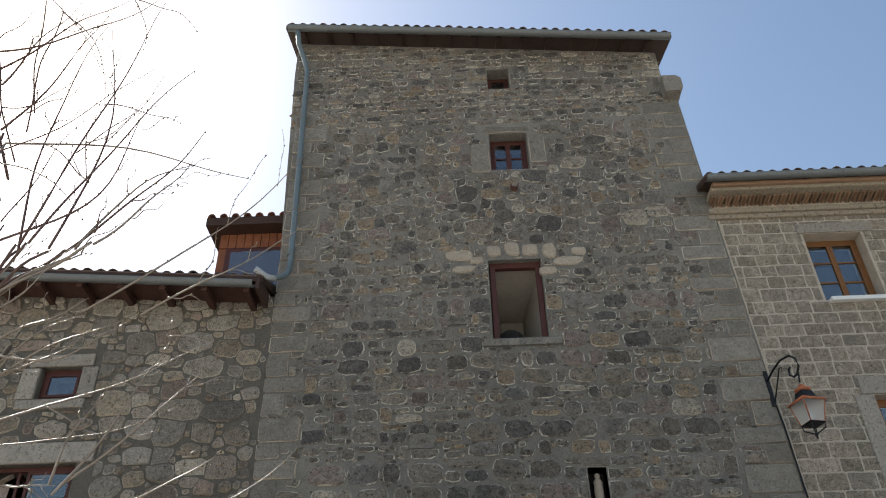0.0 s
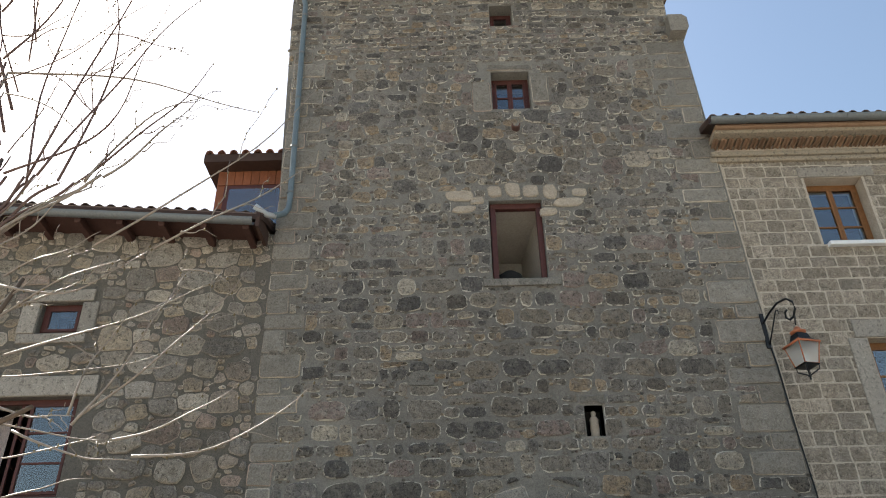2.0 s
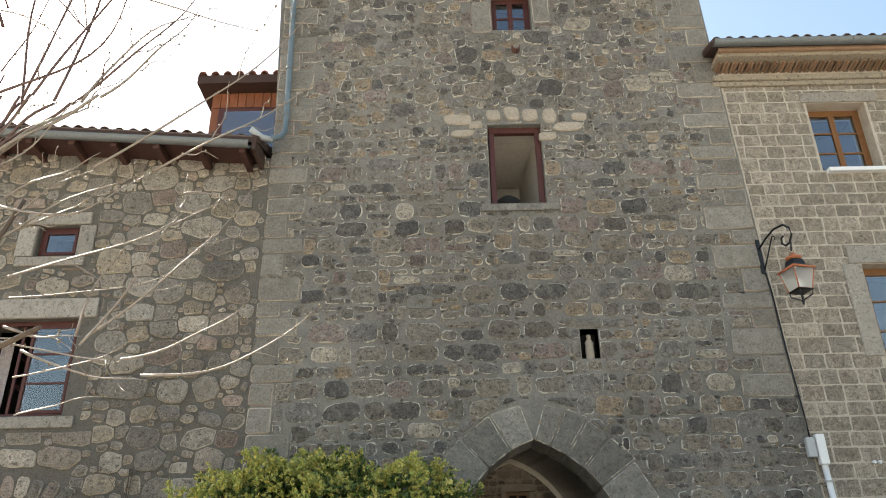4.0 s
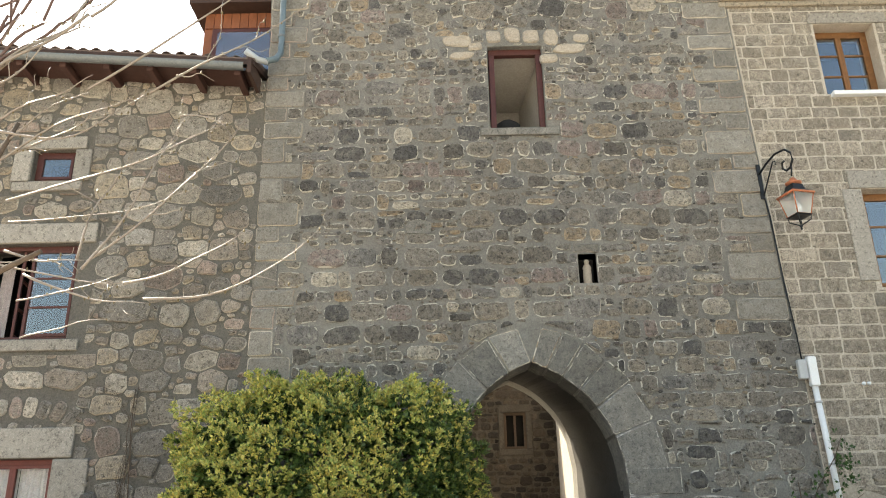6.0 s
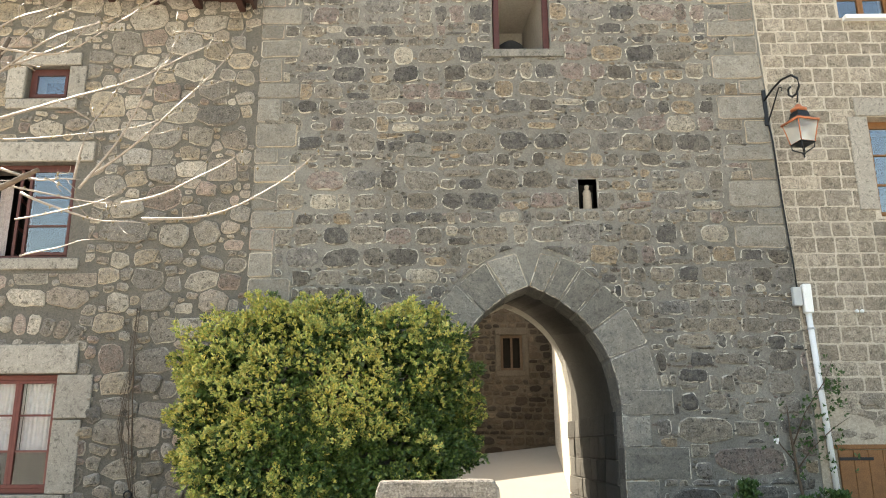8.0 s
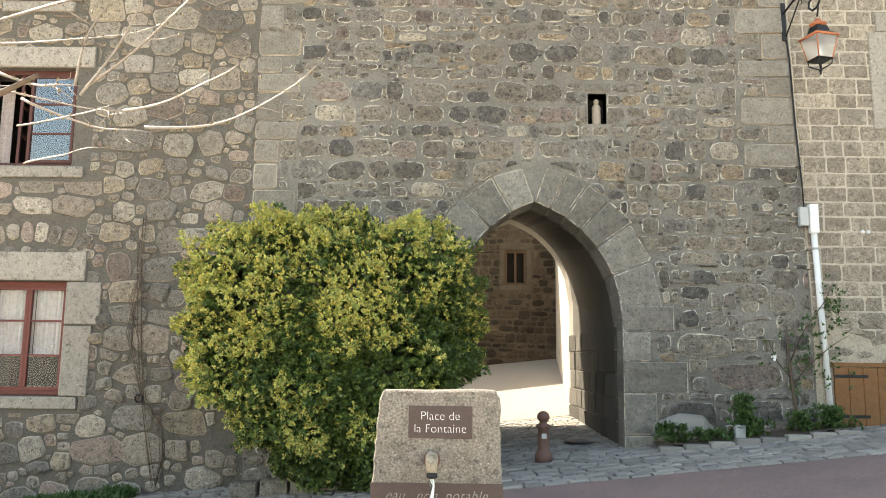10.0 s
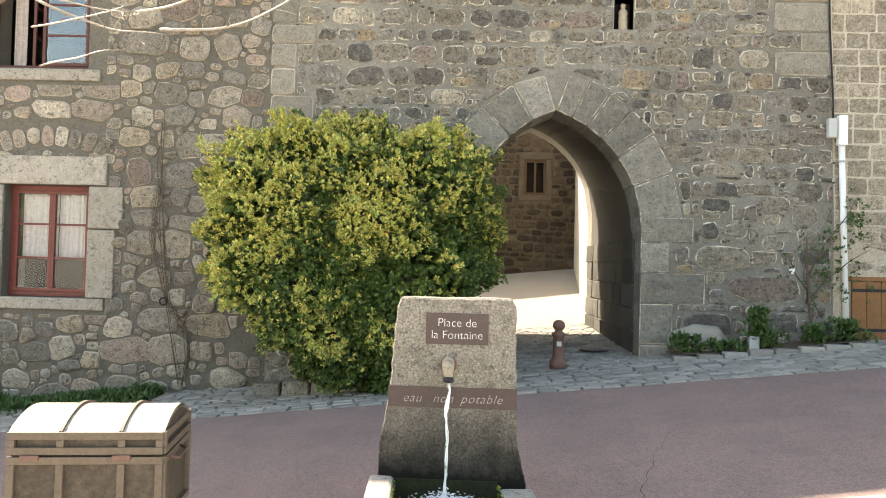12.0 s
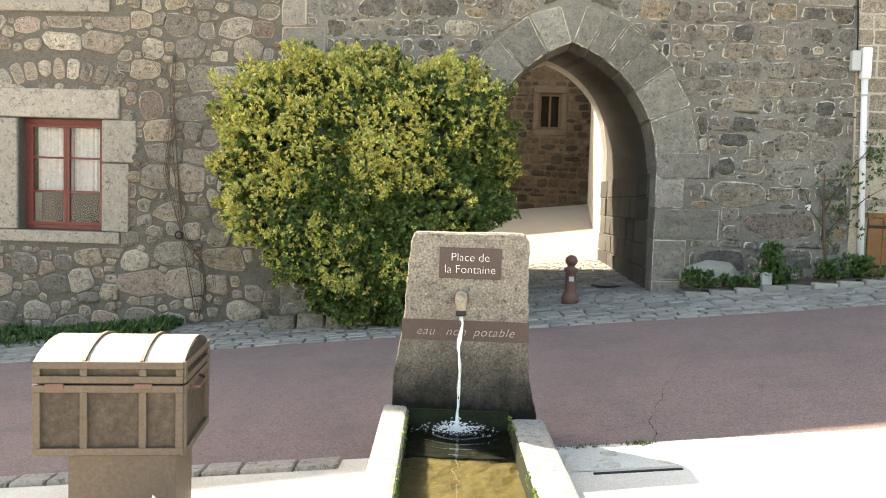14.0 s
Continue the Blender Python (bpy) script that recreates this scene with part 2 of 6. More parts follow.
M = {
    "tower_stone": mat("tower_stone", (0.2, 0.18, 0.15), 0.95, spread=0.36, scale=9, grain=55, bump=1.0, hue=TOWER_HUES, tint=(0.1, 0.092, 0.085), rand=0.55, smear=(0.29, 0.265, 0.228), pits=1.0, depth=0.03, broad=0.12, spec=0.15),
    "tower_mortar": mat("tower_mortar", (0.275, 0.257, 0.225), 0.95, broad=0.14, spread=0.24, scale=4, grain=70, bump=1.0, tint=(0.17, 0.162, 0.146), pits=0.35, depth=0.025, spec=0.15),
    "left_stone": mat("left_stone", (0.34, 0.3, 0.24), 0.95, spread=0.38, scale=9, grain=55, bump=1.0, hue=LEFT_HUES, tint=(0.2, 0.176, 0.146), rand=0.55, smear=(0.27, 0.242, 0.204), pits=1.0, depth=0.03, broad=0.12, spec=0.15),
    "left_mortar": mat("left_mortar", (0.178, 0.162, 0.138), 0.95, spread=0.24, scale=3, grain=70, bump=1.0, tint=(0.165, 0.15, 0.128), pits=0.35, depth=0.025, spec=0.15),
    "yard_shaded_stone": mat("yard_shaded_stone", (0.12, 0.1, 0.08), 0.95, spread=0.35, scale=7, grain=45, bump=1.0, hue=YARD_SHADE_HUES, tint=(0.06, 0.05, 0.042), rand=0.5, pits=0.5, depth=0.02, spec=0.15),
    # mortar darkened likewise, against strong bounce from the yard
    "yard_shaded_mortar": mat("yard_shaded_mortar", (0.13, 0.112, 0.088), 0.95, spread=0.35, scale=2, grain=50, bump=0.9, tint=(0.06, 0.05, 0.04), pits=0.5, depth=0.02, spec=0.15),
    "gravel": mat("gravel", (0.27, 0.245, 0.21), 0.95, spread=0.25, scale=3, grain=80, bump=0.7, tint=(0.24, 0.215, 0.18)),
    "right_stone": mat("right_stone", (0.3, 0.26, 0.2), 0.95, spread=0.5, scale=11, grain=60, bump=0.9, hue=RIGHT_HUES, tint=(0.17, 0.14, 0.115), rand=0.35, smear=(0.36, 0.31, 0.25), pits=0.8, depth=0.01, spec=0.15),
    "right_mortar": mat("right_mortar", (0.47, 0.41, 0.335), 0.95, spread=0.3, scale=4, grain=60, bump=0.6, tint=(0.32, 0.27, 0.21), spec=0.15),
    "render": mat("render", (0.4, 0.345, 0.275), 0.95, spread=0.28, scale=2.2, grain=40, bump=0.7, tint=(0.27, 0.215, 0.165), spec=0.15),
    "dressed": mat("dressed", (0.2, 0.185, 0.16), 0.93, pits=0.75, smear=(0.255, 0.235, 0.2), broad=0.12, spread=0.34, scale=7, grain=90, bump=0.6, tint=(0.12, 0.115, 0.105), rand=0.5, spec=0.2),
    "quoin": mat("quoin", (0.218, 0.198, 0.168), 0.95, smear=(0.25, 0.235, 0.205), pits=0.6, spread=0.3, scale=7, grain=60, bump=0.8, tint=(0.15, 0.135, 0.115), rand=0.4, spec=0.15),
    "granite": mat("granite", (0.315, 0.284, 0.242), 0.9, pits=0.85, spread=0.3, scale=6, grain=120, bump=0.6, tint=(0.24, 0.215, 0.185), rand=0.3, spec=0.2),
    "plaster": mat("plaster", (0.42, 0.385, 0.335), 0.9, spread=0.12, scale=4, grain=30, bump=0.2),
    # near-black colour that stands in for the gloom of rooms and recesses
    "painted_dark": mat("painted_dark", (0.022, 0.02, 0.018), 0.9, bump=0),
    "tile": mat("tile", (0.15, 0.105, 0.085), 0.9, spread=0.3, scale=12, grain=60, bump=0.5, tint=(0.14, 0.09, 0.07), rand=0.5),
    "red_tile": mat("red_tile", (0.3, 0.13, 0.09), 0.9, spread=0.3, scale=12, grain=60, bump=0.5, tint=(0.14, 0.09, 0.07), rand=0.5),
    # darker than the tower's stone: the gateway's inner shade is in this colour
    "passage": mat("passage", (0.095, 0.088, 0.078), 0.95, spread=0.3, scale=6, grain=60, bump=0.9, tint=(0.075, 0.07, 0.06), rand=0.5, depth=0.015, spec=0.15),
    "zinc": mat("zinc", (0.17, 0.18, 0.18), 0.55, metal=0.45, spread=0.15, scale=5, grain=40, bump=0.1, tint=(0.2, 0.22, 0.22)),
    "blue_pipe": mat("blue_pipe", (0.13, 0.17, 0.19), 0.5, spread=0.15, scale=8, grain=40, bump=0.1),
    "white_plastic": mat("white_plastic", (0.75, 0.75, 0.74), 0.45, spread=0.06, bump=0.05),
    "eave_wood": mat("eave_wood", (0.06, 0.033, 0.024), 0.7, spread=0.25, scale=8, bump=0.3),
    "rafter_red": mat("rafter_red", (0.07, 0.033, 0.025), 0.7, spread=0.25, scale=8, bump=0.3),
    "cladding": mat("cladding", (0.24, 0.085, 0.04), 0.6, spread=0.25, scale=6, bump=0.2, rand=0.2),
    "win_wood": mat("win_wood", (0.088, 0.031, 0.025), 0.45, spread=0.2, scale=12, bump=0.15),
    "win_red": mat("win_red", (0.15, 0.04, 0.033), 0.4, spread=0.2, scale=12, bump=0.15),
    "pale_sett": mat("pale_sett", (0.5, 0.45, 0.37), 0.9, spread=0.25, scale=8, grain=70, bump=0.6, tint=(0.36, 0.32, 0.26), rand=0.3),
    "oak": mat("oak", (0.21, 0.095, 0.035), 0.55, spread=0.25, scale=12, bump=0.2),
    # pink cast in the lace paints roofs mirrored in the glass
    "lace": mat("lace", (0.74, 0.66, 0.64), 0.9, spread=0.3, scale=16, grain=90, bump=0.4, tint=(0.5, 0.4, 0.39)),
    "terracotta": mat("terracotta", (0.28, 0.18, 0.115), 0.9, spread=0.25, scale=9, bump=0.5, tint=(0.2, 0.12, 0.07), rand=0.4),
    "limestone": mat("limestone", (0.31, 0.262, 0.2), 0.9, pits=0.9, spread=0.2, scale=6, bump=0.5, tint=(0.36, 0.28, 0.18), rand=0.15),
    "asphalt": mat("asphalt", (0.225, 0.16, 0.142), 0.9, pits=0.3, spread=0.42, scale=1.4, grain=75, bump=0.9, tint=(0.17, 0.128, 0.118), spec=0.25),
    "pavement": mat("pavement", (0.6, 0.55, 0.47), 0.9, spread=0.2, scale=2, grain=90, bump=0.4, tint=(0.4, 0.36, 0.3)),
    "sett": mat("sett", (0.27, 0.25, 0.22), 0.85, spread=0.25, scale=8, grain=70, bump=0.6, tint=(0.18, 0.17, 0.155), rand=0.5),
    "sett_joint": mat("sett_joint", (0.15, 0.14, 0.12), 0.95, spread=0.25, scale=8, bump=0.6),
    "earth": mat("earth", (0.12, 0.09, 0.065), 1.0, spread=0.3, scale=8, bump=0.8),
    "iron": mat("iron", (0.02, 0.021, 0.023), 0.5, metal=0.3, spread=0.15, bump=0.1),
    "copper": mat("copper", (0.5, 0.18, 0.09), 0.5, metal=0.35, spread=0.2, scale=20, bump=0.1),
    "rust_iron": mat("rust_iron", (0.14, 0.075, 0.06), 0.6, spread=0.2, scale=14, bump=0.2),
    "stem": mat("stem", (0.12, 0.085, 0.06), 0.85, spread=0.3, scale=30, bump=0.4),
    # two tones of one bark: pale as if sunlit, dark as if against sky
    "twig": mat("twig", (0.27, 0.225, 0.185), 0.4, spread=0.3, scale=30, bump=0.2),
    "twig_silhouette": mat("twig_silhouette", (0.13, 0.08, 0.068), 0.6, spread=0.3, scale=30, bump=0.2),
    "bud": mat("bud", (0.16, 0.12, 0.06), 0.6, spread=0.2, bump=0.1),
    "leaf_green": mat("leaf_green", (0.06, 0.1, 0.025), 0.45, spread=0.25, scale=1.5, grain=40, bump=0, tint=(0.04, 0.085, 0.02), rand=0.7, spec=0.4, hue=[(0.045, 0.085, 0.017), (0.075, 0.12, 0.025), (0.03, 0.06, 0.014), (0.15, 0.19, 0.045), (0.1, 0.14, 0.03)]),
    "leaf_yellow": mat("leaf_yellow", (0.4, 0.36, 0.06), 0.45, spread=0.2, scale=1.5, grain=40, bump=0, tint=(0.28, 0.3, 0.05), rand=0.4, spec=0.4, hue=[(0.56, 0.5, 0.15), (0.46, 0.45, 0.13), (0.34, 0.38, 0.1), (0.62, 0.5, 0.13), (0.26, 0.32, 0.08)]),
    "weed": mat("weed", (0.06, 0.11, 0.03), 0.6, spread=0.25, scale=5, bump=0, rand=0.6),
    "bin_metal": mat("bin_metal", (0.105, 0.078, 0.058), 0.6, spread=0.2, scale=9, grain=50, bump=0.2, tint=(0.14, 0.1, 0.07), rand=0.1),
    # lid far paler than the bin, so that its top looks sun-bleached white
    "sunlit_lid": mat("sunlit_lid", (0.42, 0.36, 0.29), 0.4, spread=0.1, scale=9, bump=0.1),
    "bin_wood": mat("bin_wood", (0.065, 0.049, 0.037), 0.7, pits=0.4, spread=0.35, scale=14, grain=30, bump=0.3, tint=(0.045, 0.032, 0.022), rand=0.3),
    "plaque": mat("plaque", (0.075, 0.05, 0.045), 0.5, spread=0.12, bump=0.1),
    "letter_worn": mat("letter_worn", (0.36, 0.335, 0.31), 0.7, spread=0.3, bump=0),
    "letter": mat("letter", (0.8, 0.79, 0.77), 0.6, spread=0.03, bump=0),
    "fountain_stone": mat("fountain_stone", (0.26, 0.23, 0.195), 0.92, pits=0.8, spread=0.6, scale=9, grain=75, bump=0.9, tint=(0.18, 0.155, 0.13), depth=0.01),
    "moss": mat("moss", (0.018, 0.021, 0.009), 0.95, spread=0.35, scale=20, grain=120, bump=0.9, tint=(0.03, 0.036, 0.012)),
    "pool_dark": mat("pool_dark", (0.006, 0.0065, 0.004), 0.9, spread=0.4, scale=9, bump=0.6, tint=(0.01, 0.012, 0.006), spec=0.1),
    "algae": mat("algae", (0.075, 0.055, 0.01), 0.8, spread=0.4, scale=14, grain=60, bump=0.7, tint=(0.02, 0.017, 0.006), pits=0.8),
    "statue": mat("statue", (0.36, 0.3, 0.235), 0.8, spread=0.15, bump=0.2),
    "grey_box": mat("grey_box", (0.42, 0.43, 0.43), 0.5, spread=0.1, bump=0.05),
}


def lime_rim(name, hues, lime, share):
    """Stone whose rim is smeared here and there with pale lime."""
    m = mat(name, hues[0], 0.95, spread=0.34, scale=9, grain=55, bump=0.9, hue=hues, tint=hues[3], rand=0.35, depth=0.012, spec=0.15)
    n, l = m.node_tree.nodes, m.node_tree.links.new
    b = n["Principled BSDF"]
    old = b.inputs["Base Color"].links[0].from_socket
    t = n.new("ShaderNodeTexNoise")
    t.inputs["Scale"].default_value, t.inputs["Detail"].default_value, t.inputs["Roughness"].default_value = 7.0, 8, 0.75
    l(n["Geometry"].outputs["Position"], t.inputs["Vector"])
    r = n.new("ShaderNodeMapRange")
    r.inputs["From Min"].default_value, r.inputs["From Max"].default_value = 0.62 - share * 0.3, 0.68 - share * 0.3
    l(t.outputs["Fac"], r.inputs["Value"])
    x = n.new("ShaderNodeMix")
    x.data_type = "RGBA"
    l(r.outputs[0], x.inputs[0])
    l(old, x.inputs[6])
    x.inputs[7].default_value = (*lime, 1)
    l(x.outputs[2], b.inputs["Base Color"])
    return m


M["tower_rim"] = lime_rim("tower_rim", TOWER_HUES, (0.55, 0.51, 0.43), 0.42)
M["quoin_rim"] = lime_rim("quoin_rim", LEFT_HUES, (0.5, 0.45, 0.38), 0.1)
M["left_rim"] = lime_rim("left_rim", LEFT_HUES, (0.5, 0.45, 0.37), 0.28)


def stain_below(m, height, dark):
    """A wet, dark stain with a ragged upper edge on the foot of a stone."""
    n, l = m.node_tree.nodes, m.node_tree.links.new
    b = n["Principled BSDF"]
    old = b.inputs["Base Color"].links[0].from_socket
    sep = n.new("ShaderNodeSeparateXYZ")
    l(n["Geometry"].outputs["Position"], sep.inputs[0])
    t = n.new("ShaderNodeTexNoise")
    t.inputs["Scale"].default_value, t.inputs["Detail"].default_value, t.inputs["Roughness"].default_value = 5.0, 7, 0.7
    l(n["Geometry"].outputs["Position"], t.inputs["Vector"])
    s = n.new("ShaderNodeMath")
    s.operation = "MULTIPLY_ADD"
    s.inputs[1].default_value = 0.55
    l(t.outputs["Fac"], s.inputs[0])
    l(sep.outputs["Z"], s.inputs[2])
    r = n.new("ShaderNodeMapRange")
    r.inputs["From Min"].default_value, r.inputs["From Max"].default_value = height - 0.02, height + 0.56
    r.inputs["To Min"].default_value, r.inputs["To Max"].default_value = 1.0, 0.0
    l(s.outputs[0], r.inputs["Value"])
    x = n.new("ShaderNodeMix")
    x.data_type = "RGBA"
    l(r.outputs[0], x.inputs[0])
    l(old, x.inputs[6])
    x.inputs[7].default_value = (*dark, 1)
    l(x.outputs[2], b.inputs["Base Color"])


stain_below(M["fountain_stone"], 0.95, (0.008, 0.0075, 0.005))


def glass(name, col=(1, 1, 1), rough=0.0, ior=1.5):
    m = bpy.data.materials.new(name)
    m.use_nodes = True
    b = m.node_tree.nodes["Principled BSDF"]
    b.inputs["Base Color"].default_value = (*col, 1)
    b.inputs["Transmission Weight"].default_value = 1
    b.inputs["Roughness"].default_value = rough
    b.inputs["IOR"].default_value = ior
    return m


M["glass"] = glass("window_glass", (0.9, 0.93, 0.95), 0.0, 2.0)
M["low_glass"] = glass("low_glass", (0.9, 0.93, 0.95), 0.0, 1.38)
M["lantern_glass"] = glass("lantern_glass", (0.97, 0.97, 0.95), 0.5, 1.2)
M["lantern_glass"].node_tree.nodes["Principled BSDF"].inputs["Transmission Weight"].default_value = 0.88
M["water"] = glass("water", (0.85, 0.9, 0.85), 0.02, 1.33)


# ---- building helpers ----
def mesh_object(name, bm, material, parent=None, label="", kind=""):
    me = bpy.data.meshes.new(name)
    bm.to_mesh(me)
    bm.free()
    me.materials.append(material)
    ob = new(name, me)
    if parent:
        ob.parent = parent
    return tagged(ob, label=label, kind=kind)


def part(name, bm, material, parent, label=""):
    return mesh_object(name, bm, material, parent, label)


def raw(name, verts, faces, material, parent=None, label="", kind="", smooth=False):
    me = bpy.data.meshes.new(name)
    me.from_pydata(verts, [], faces)
    me.materials.append(material)
    if smooth:
        me.polygons.foreach_set("use_smooth", [True] * len(me.polygons))
    ob = new(name, me)
    if parent:
        ob.parent = parent
    return tagged(ob, label=label, kind=kind)


def thing(name, label, category, at=(0, 0, 0), group="", kind=""):
    return tagged(new(name), label, category, group, kind) if not any(at) else placed(tagged(new(name), label, category, group, kind), at)


def placed(ob, at):
    ob.location = at
    return ob


def box(x0, x1, y0, y1, z0, z1, bevel=0.0, bm=None):
    own = bmesh.new()
    bmesh.ops.create_cube(own, size=1)
    for v in own.verts:
        v.co = Vector(((x0 + x1) / 2 + v.co.x * (x1 - x0), (y0 + y1) / 2 + v.co.y * (y1 - y0), (z0 + z1) / 2 + v.co.z * (z1 - z0)))
    if bevel:
        bmesh.ops.bevel(own, geom=own.edges[:], offset=bevel, segments=2, affect="EDGES", profile=0.5)
    if bm is None:
        return own
    me = bpy.data.meshes.new("tmp")
    own.to_mesh(me)
    own.free()
    bm.from_mesh(me)
    bpy.data.meshes.remove(me)
    return bm


def tube(points, radii, sides=8, caps=True, bm=None):
    """A round bar along points."""
    bm = bm or bmesh.new()
    pts = [Vector(p) for p in points]
    if not hasattr(radii, "__len__"):
        radii = [radii] * len(pts)
    rings = []
    ref = Vector((0.13, 0.21, 0.97))
    for i, p in enumerate(pts):
        d = (pts[min(i + 1, len(pts) - 1)] - pts[max(i - 1, 0)]).normalized()
        if abs(d.dot(ref)) > 0.98:
            ref = Vector((1, 0.1, 0))
        u = d.cross(ref).normalized()
        w = d.cross(u)
        rings.append([bm.verts.new(p + radii[i] * (math.cos(a) * u + math.sin(a) * w)) for a in [2 * math.pi * k / sides for k in range(sides)]])
    for a, b in zip(rings, rings[1:]):
        for k in range(sides):
            f = bm.faces.new((a[k], a[(k + 1) % sides], b[(k + 1) % sides], b[k]))
            f.smooth = True
    if caps:
        bm.faces.new(rings[0][::-1])
        bm.faces.new(rings[-1])
    return bm


def lathe(profile, sides=20, at=(0, 0, 0), bm=None):
    """profile: (radius, height) from the bottom up."""
    bm = bm or bmesh.new()
    rings = [[bm.verts.new((at[0] + r * math.cos(2 * math.pi * k / sides), at[1] + r * math.sin(2 * math.pi * k / sides), at[2] + h)) for k in range(sides)] for r, h in profile]
    for a, b in zip(rings, rings[1:]):
        for k in range(sides):
            bm.faces.new((a[k], a[(k + 1) % sides], b[(k + 1) % sides], b[k])).smooth = True
    bm.faces.new(rings[0][::-1])
    bm.faces.new(rings[-1])
    return bm


def prism(outline, y0, y1, bm=None):
    """An outline of (x, z) pushed from y0 (front) to y1."""
    bm = bm or bmesh.new()
    a = [bm.verts.new((x, y0, z)) for x, z in outline]
    b = [bm.verts.new((x, y1, z)) for x, z in outline]
    bm.faces.new(a)
    bm.faces.new(b[::-1])
    n = len(a)
    for i in range(n):
        bm.faces.new((a[i], b[i], b[(i + 1) % n], a[(i + 1) % n]))
    bmesh.ops.recalc_face_normals(bm, faces=bm.faces[:])
    return bm


# ---- stones ----
def clip(poly, p, n):
    """The part of a convex outline with (q - p) . n <= 0."""
    out = []
    for i, a in enumerate(poly):
        b = poly[(i + 1) % len(poly)]
        da = (a[0] - p[0]) * n[0] + (a[1] - p[1]) * n[1]
        db = (b[0] - p[0]) * n[0] + (b[1] - p[1]) * n[1]
        if da <= 0:
            out.append(a)
        if (da < 0 < db) or (db < 0 < da):
            t = da / (da - db)
            out.append((a[0] + t * (b[0] - a[0]), a[1] + t * (b[1] - a[1])))
    return out


def area(poly):
    return 0.5 * sum(a[0] * b[1] - b[0] * a[1] for a, b in zip(poly, poly[1:] + poly[:1]))


def cobble(cx, cz, a, b, rng, lean=0.0, skew=0.2):
    """Outline of one worn stone in a box of half sizes a, b: a rounded, crooked block."""
    e = rng.uniform(2.6, 5.5)
    k = [(rng.uniform(-skew, skew * 0.35) * a, rng.uniform(-skew, skew * 0.35) * b) for _ in range(4)]
    n = 14 if max(a, b) > 0.09 else 10
    turn, out = rng.uniform(0, 0.4), []
    for i in range(n):
        t = turn + 2 * math.pi * i / n
        c, s = math.cos(t), math.sin(t)
        r = (abs(c) ** e + abs(s) ** e) ** (-1 / e) * rng.uniform(0.95, 1.03)
        u, v = c * r, s * r
        # the four corners pull the block out of square
        dx = sum(q[0] * (1 + sx * u) * (1 + sz * v) / 4 * sx for q, (sx, sz) in zip(k, ((-1, -1), (1, -1), (1, 1), (-1, 1))))
        dz = sum(q[1] * (1 + sx * u) * (1 + sz * v) / 4 * sz for q, (sx, sz) in zip(k, ((-1, -1), (1, -1), (1, 1), (-1, 1))))
        x, z = u * a + dx, v * b + dz
        out.append((cx + x * math.cos(lean) - z * math.sin(lean), cz + x * math.sin(lean) + z * math.cos(lean)))
    return out


def packed(x0, x1, z0, z1, classes, gap, rng, taken=(), clear=()):
    """Outlines of rubble: large stones first, then ever smaller ones in what is left. classes: (tries, least and most width, least and most height over width).
    taken: (x, z, width, height) of stones that have their place; clear: boxes kept free."""
    at = np.array([[x, z, w / 2, h / 2] for x, z, w, h in taken] + [[(q[0] + q[1]) / 2, (q[2] + q[3]) / 2, (q[1] - q[0]) / 2, (q[3] - q[2]) / 2] for q in clear]).reshape(-1, 4)
    out = []
    for tries, w0, w1, k0, k1 in classes:
        for _ in range(tries):
            a = rng.uniform(w0, w1) / 2
            b = a * rng.uniform(k0, k1)
            x, z = rng.uniform(x0 + a, x1 - a), rng.uniform(z0 + b, z1 - b)
            z += 0.02 * math.sin(x * 3)
            if len(at) and np.any((np.abs(at[:, 0] - x) < at[:, 2] + a + gap) & (np.abs(at[:, 1] - z) < at[:, 3] + b + gap)):
                continue
            at = np.vstack([at, (x, z, a, b)])

    def reach(q, ux, uz):
        return 1 / math.hypot(ux / q[2], uz / q[3])

    n_clear = len(clear)
    for i, q in enumerate(at):
        if len(taken) <= i < len(taken) + n_clear:
            continue
        x, z, a, b = q
        p = cobble(x, z, a * 1.42, b * 1.42, rng, rng.uniform(-0.14, 0.14), 0.4)
        d = np.hypot(at[:, 0] - x, at[:, 1] - z)
        for j in np.argsort(d)[1:14]:
            o = at[j]
            if len(taken) <= j < len(taken) + n_clear:
                continue
            ux, uz = (o[0] - x) / d[j], (o[1] - z) / d[j]
            # neighbours part where their sizes balance; broad stones part along level or upright joints
            ra, rb = reach(q, ux, uz), reach(o, ux, uz)
            nx, nz = ux / (a + o[2]), uz / (b + o[3])
            ln = math.hypot(nx, nz)
            nx, nz = nx / ln, nz / ln
            t = d[j] * ra / (ra + rb) - gap * rng.uniform(0.4, 1.3)
            p = clip(p, (x + ux * t, z + uz * t), (nx, nz)) if len(p) > 2 else p
        if len(p) > 2 and area(p) > 0.0015:
            out.append(p)
    return [q for q in out if all(x0 - 0.05 < v[0] < x1 + 0.02 for v in q)]


def courses(x0, x1, z0, z1, rng, heights, wide, hole=None):
    """Outlines of roughly squared stones in wavering courses with broad joints; here and there a stack of smaller ones."""
    out, z, r = [], z0, 0
    while z < z1:
        h = rng.choice(heights) * rng.uniform(0.92, 1.1)
        x = x0 - rng.uniform(0, 0.3)
        while x < x1:
            w = h * rng.uniform(*wide)
            zz = z + 0.07 * noise.noise(Vector((x * 0.4, r * 0.13, 4)))
            bits = [(x, x + w, zz, zz + h)]
            if h > 0.2 and rng.random() < 0.24:
                m = zz + h * rng.uniform(0.35, 0.65)
                k = x + w * rng.uniform(0.35, 0.65)
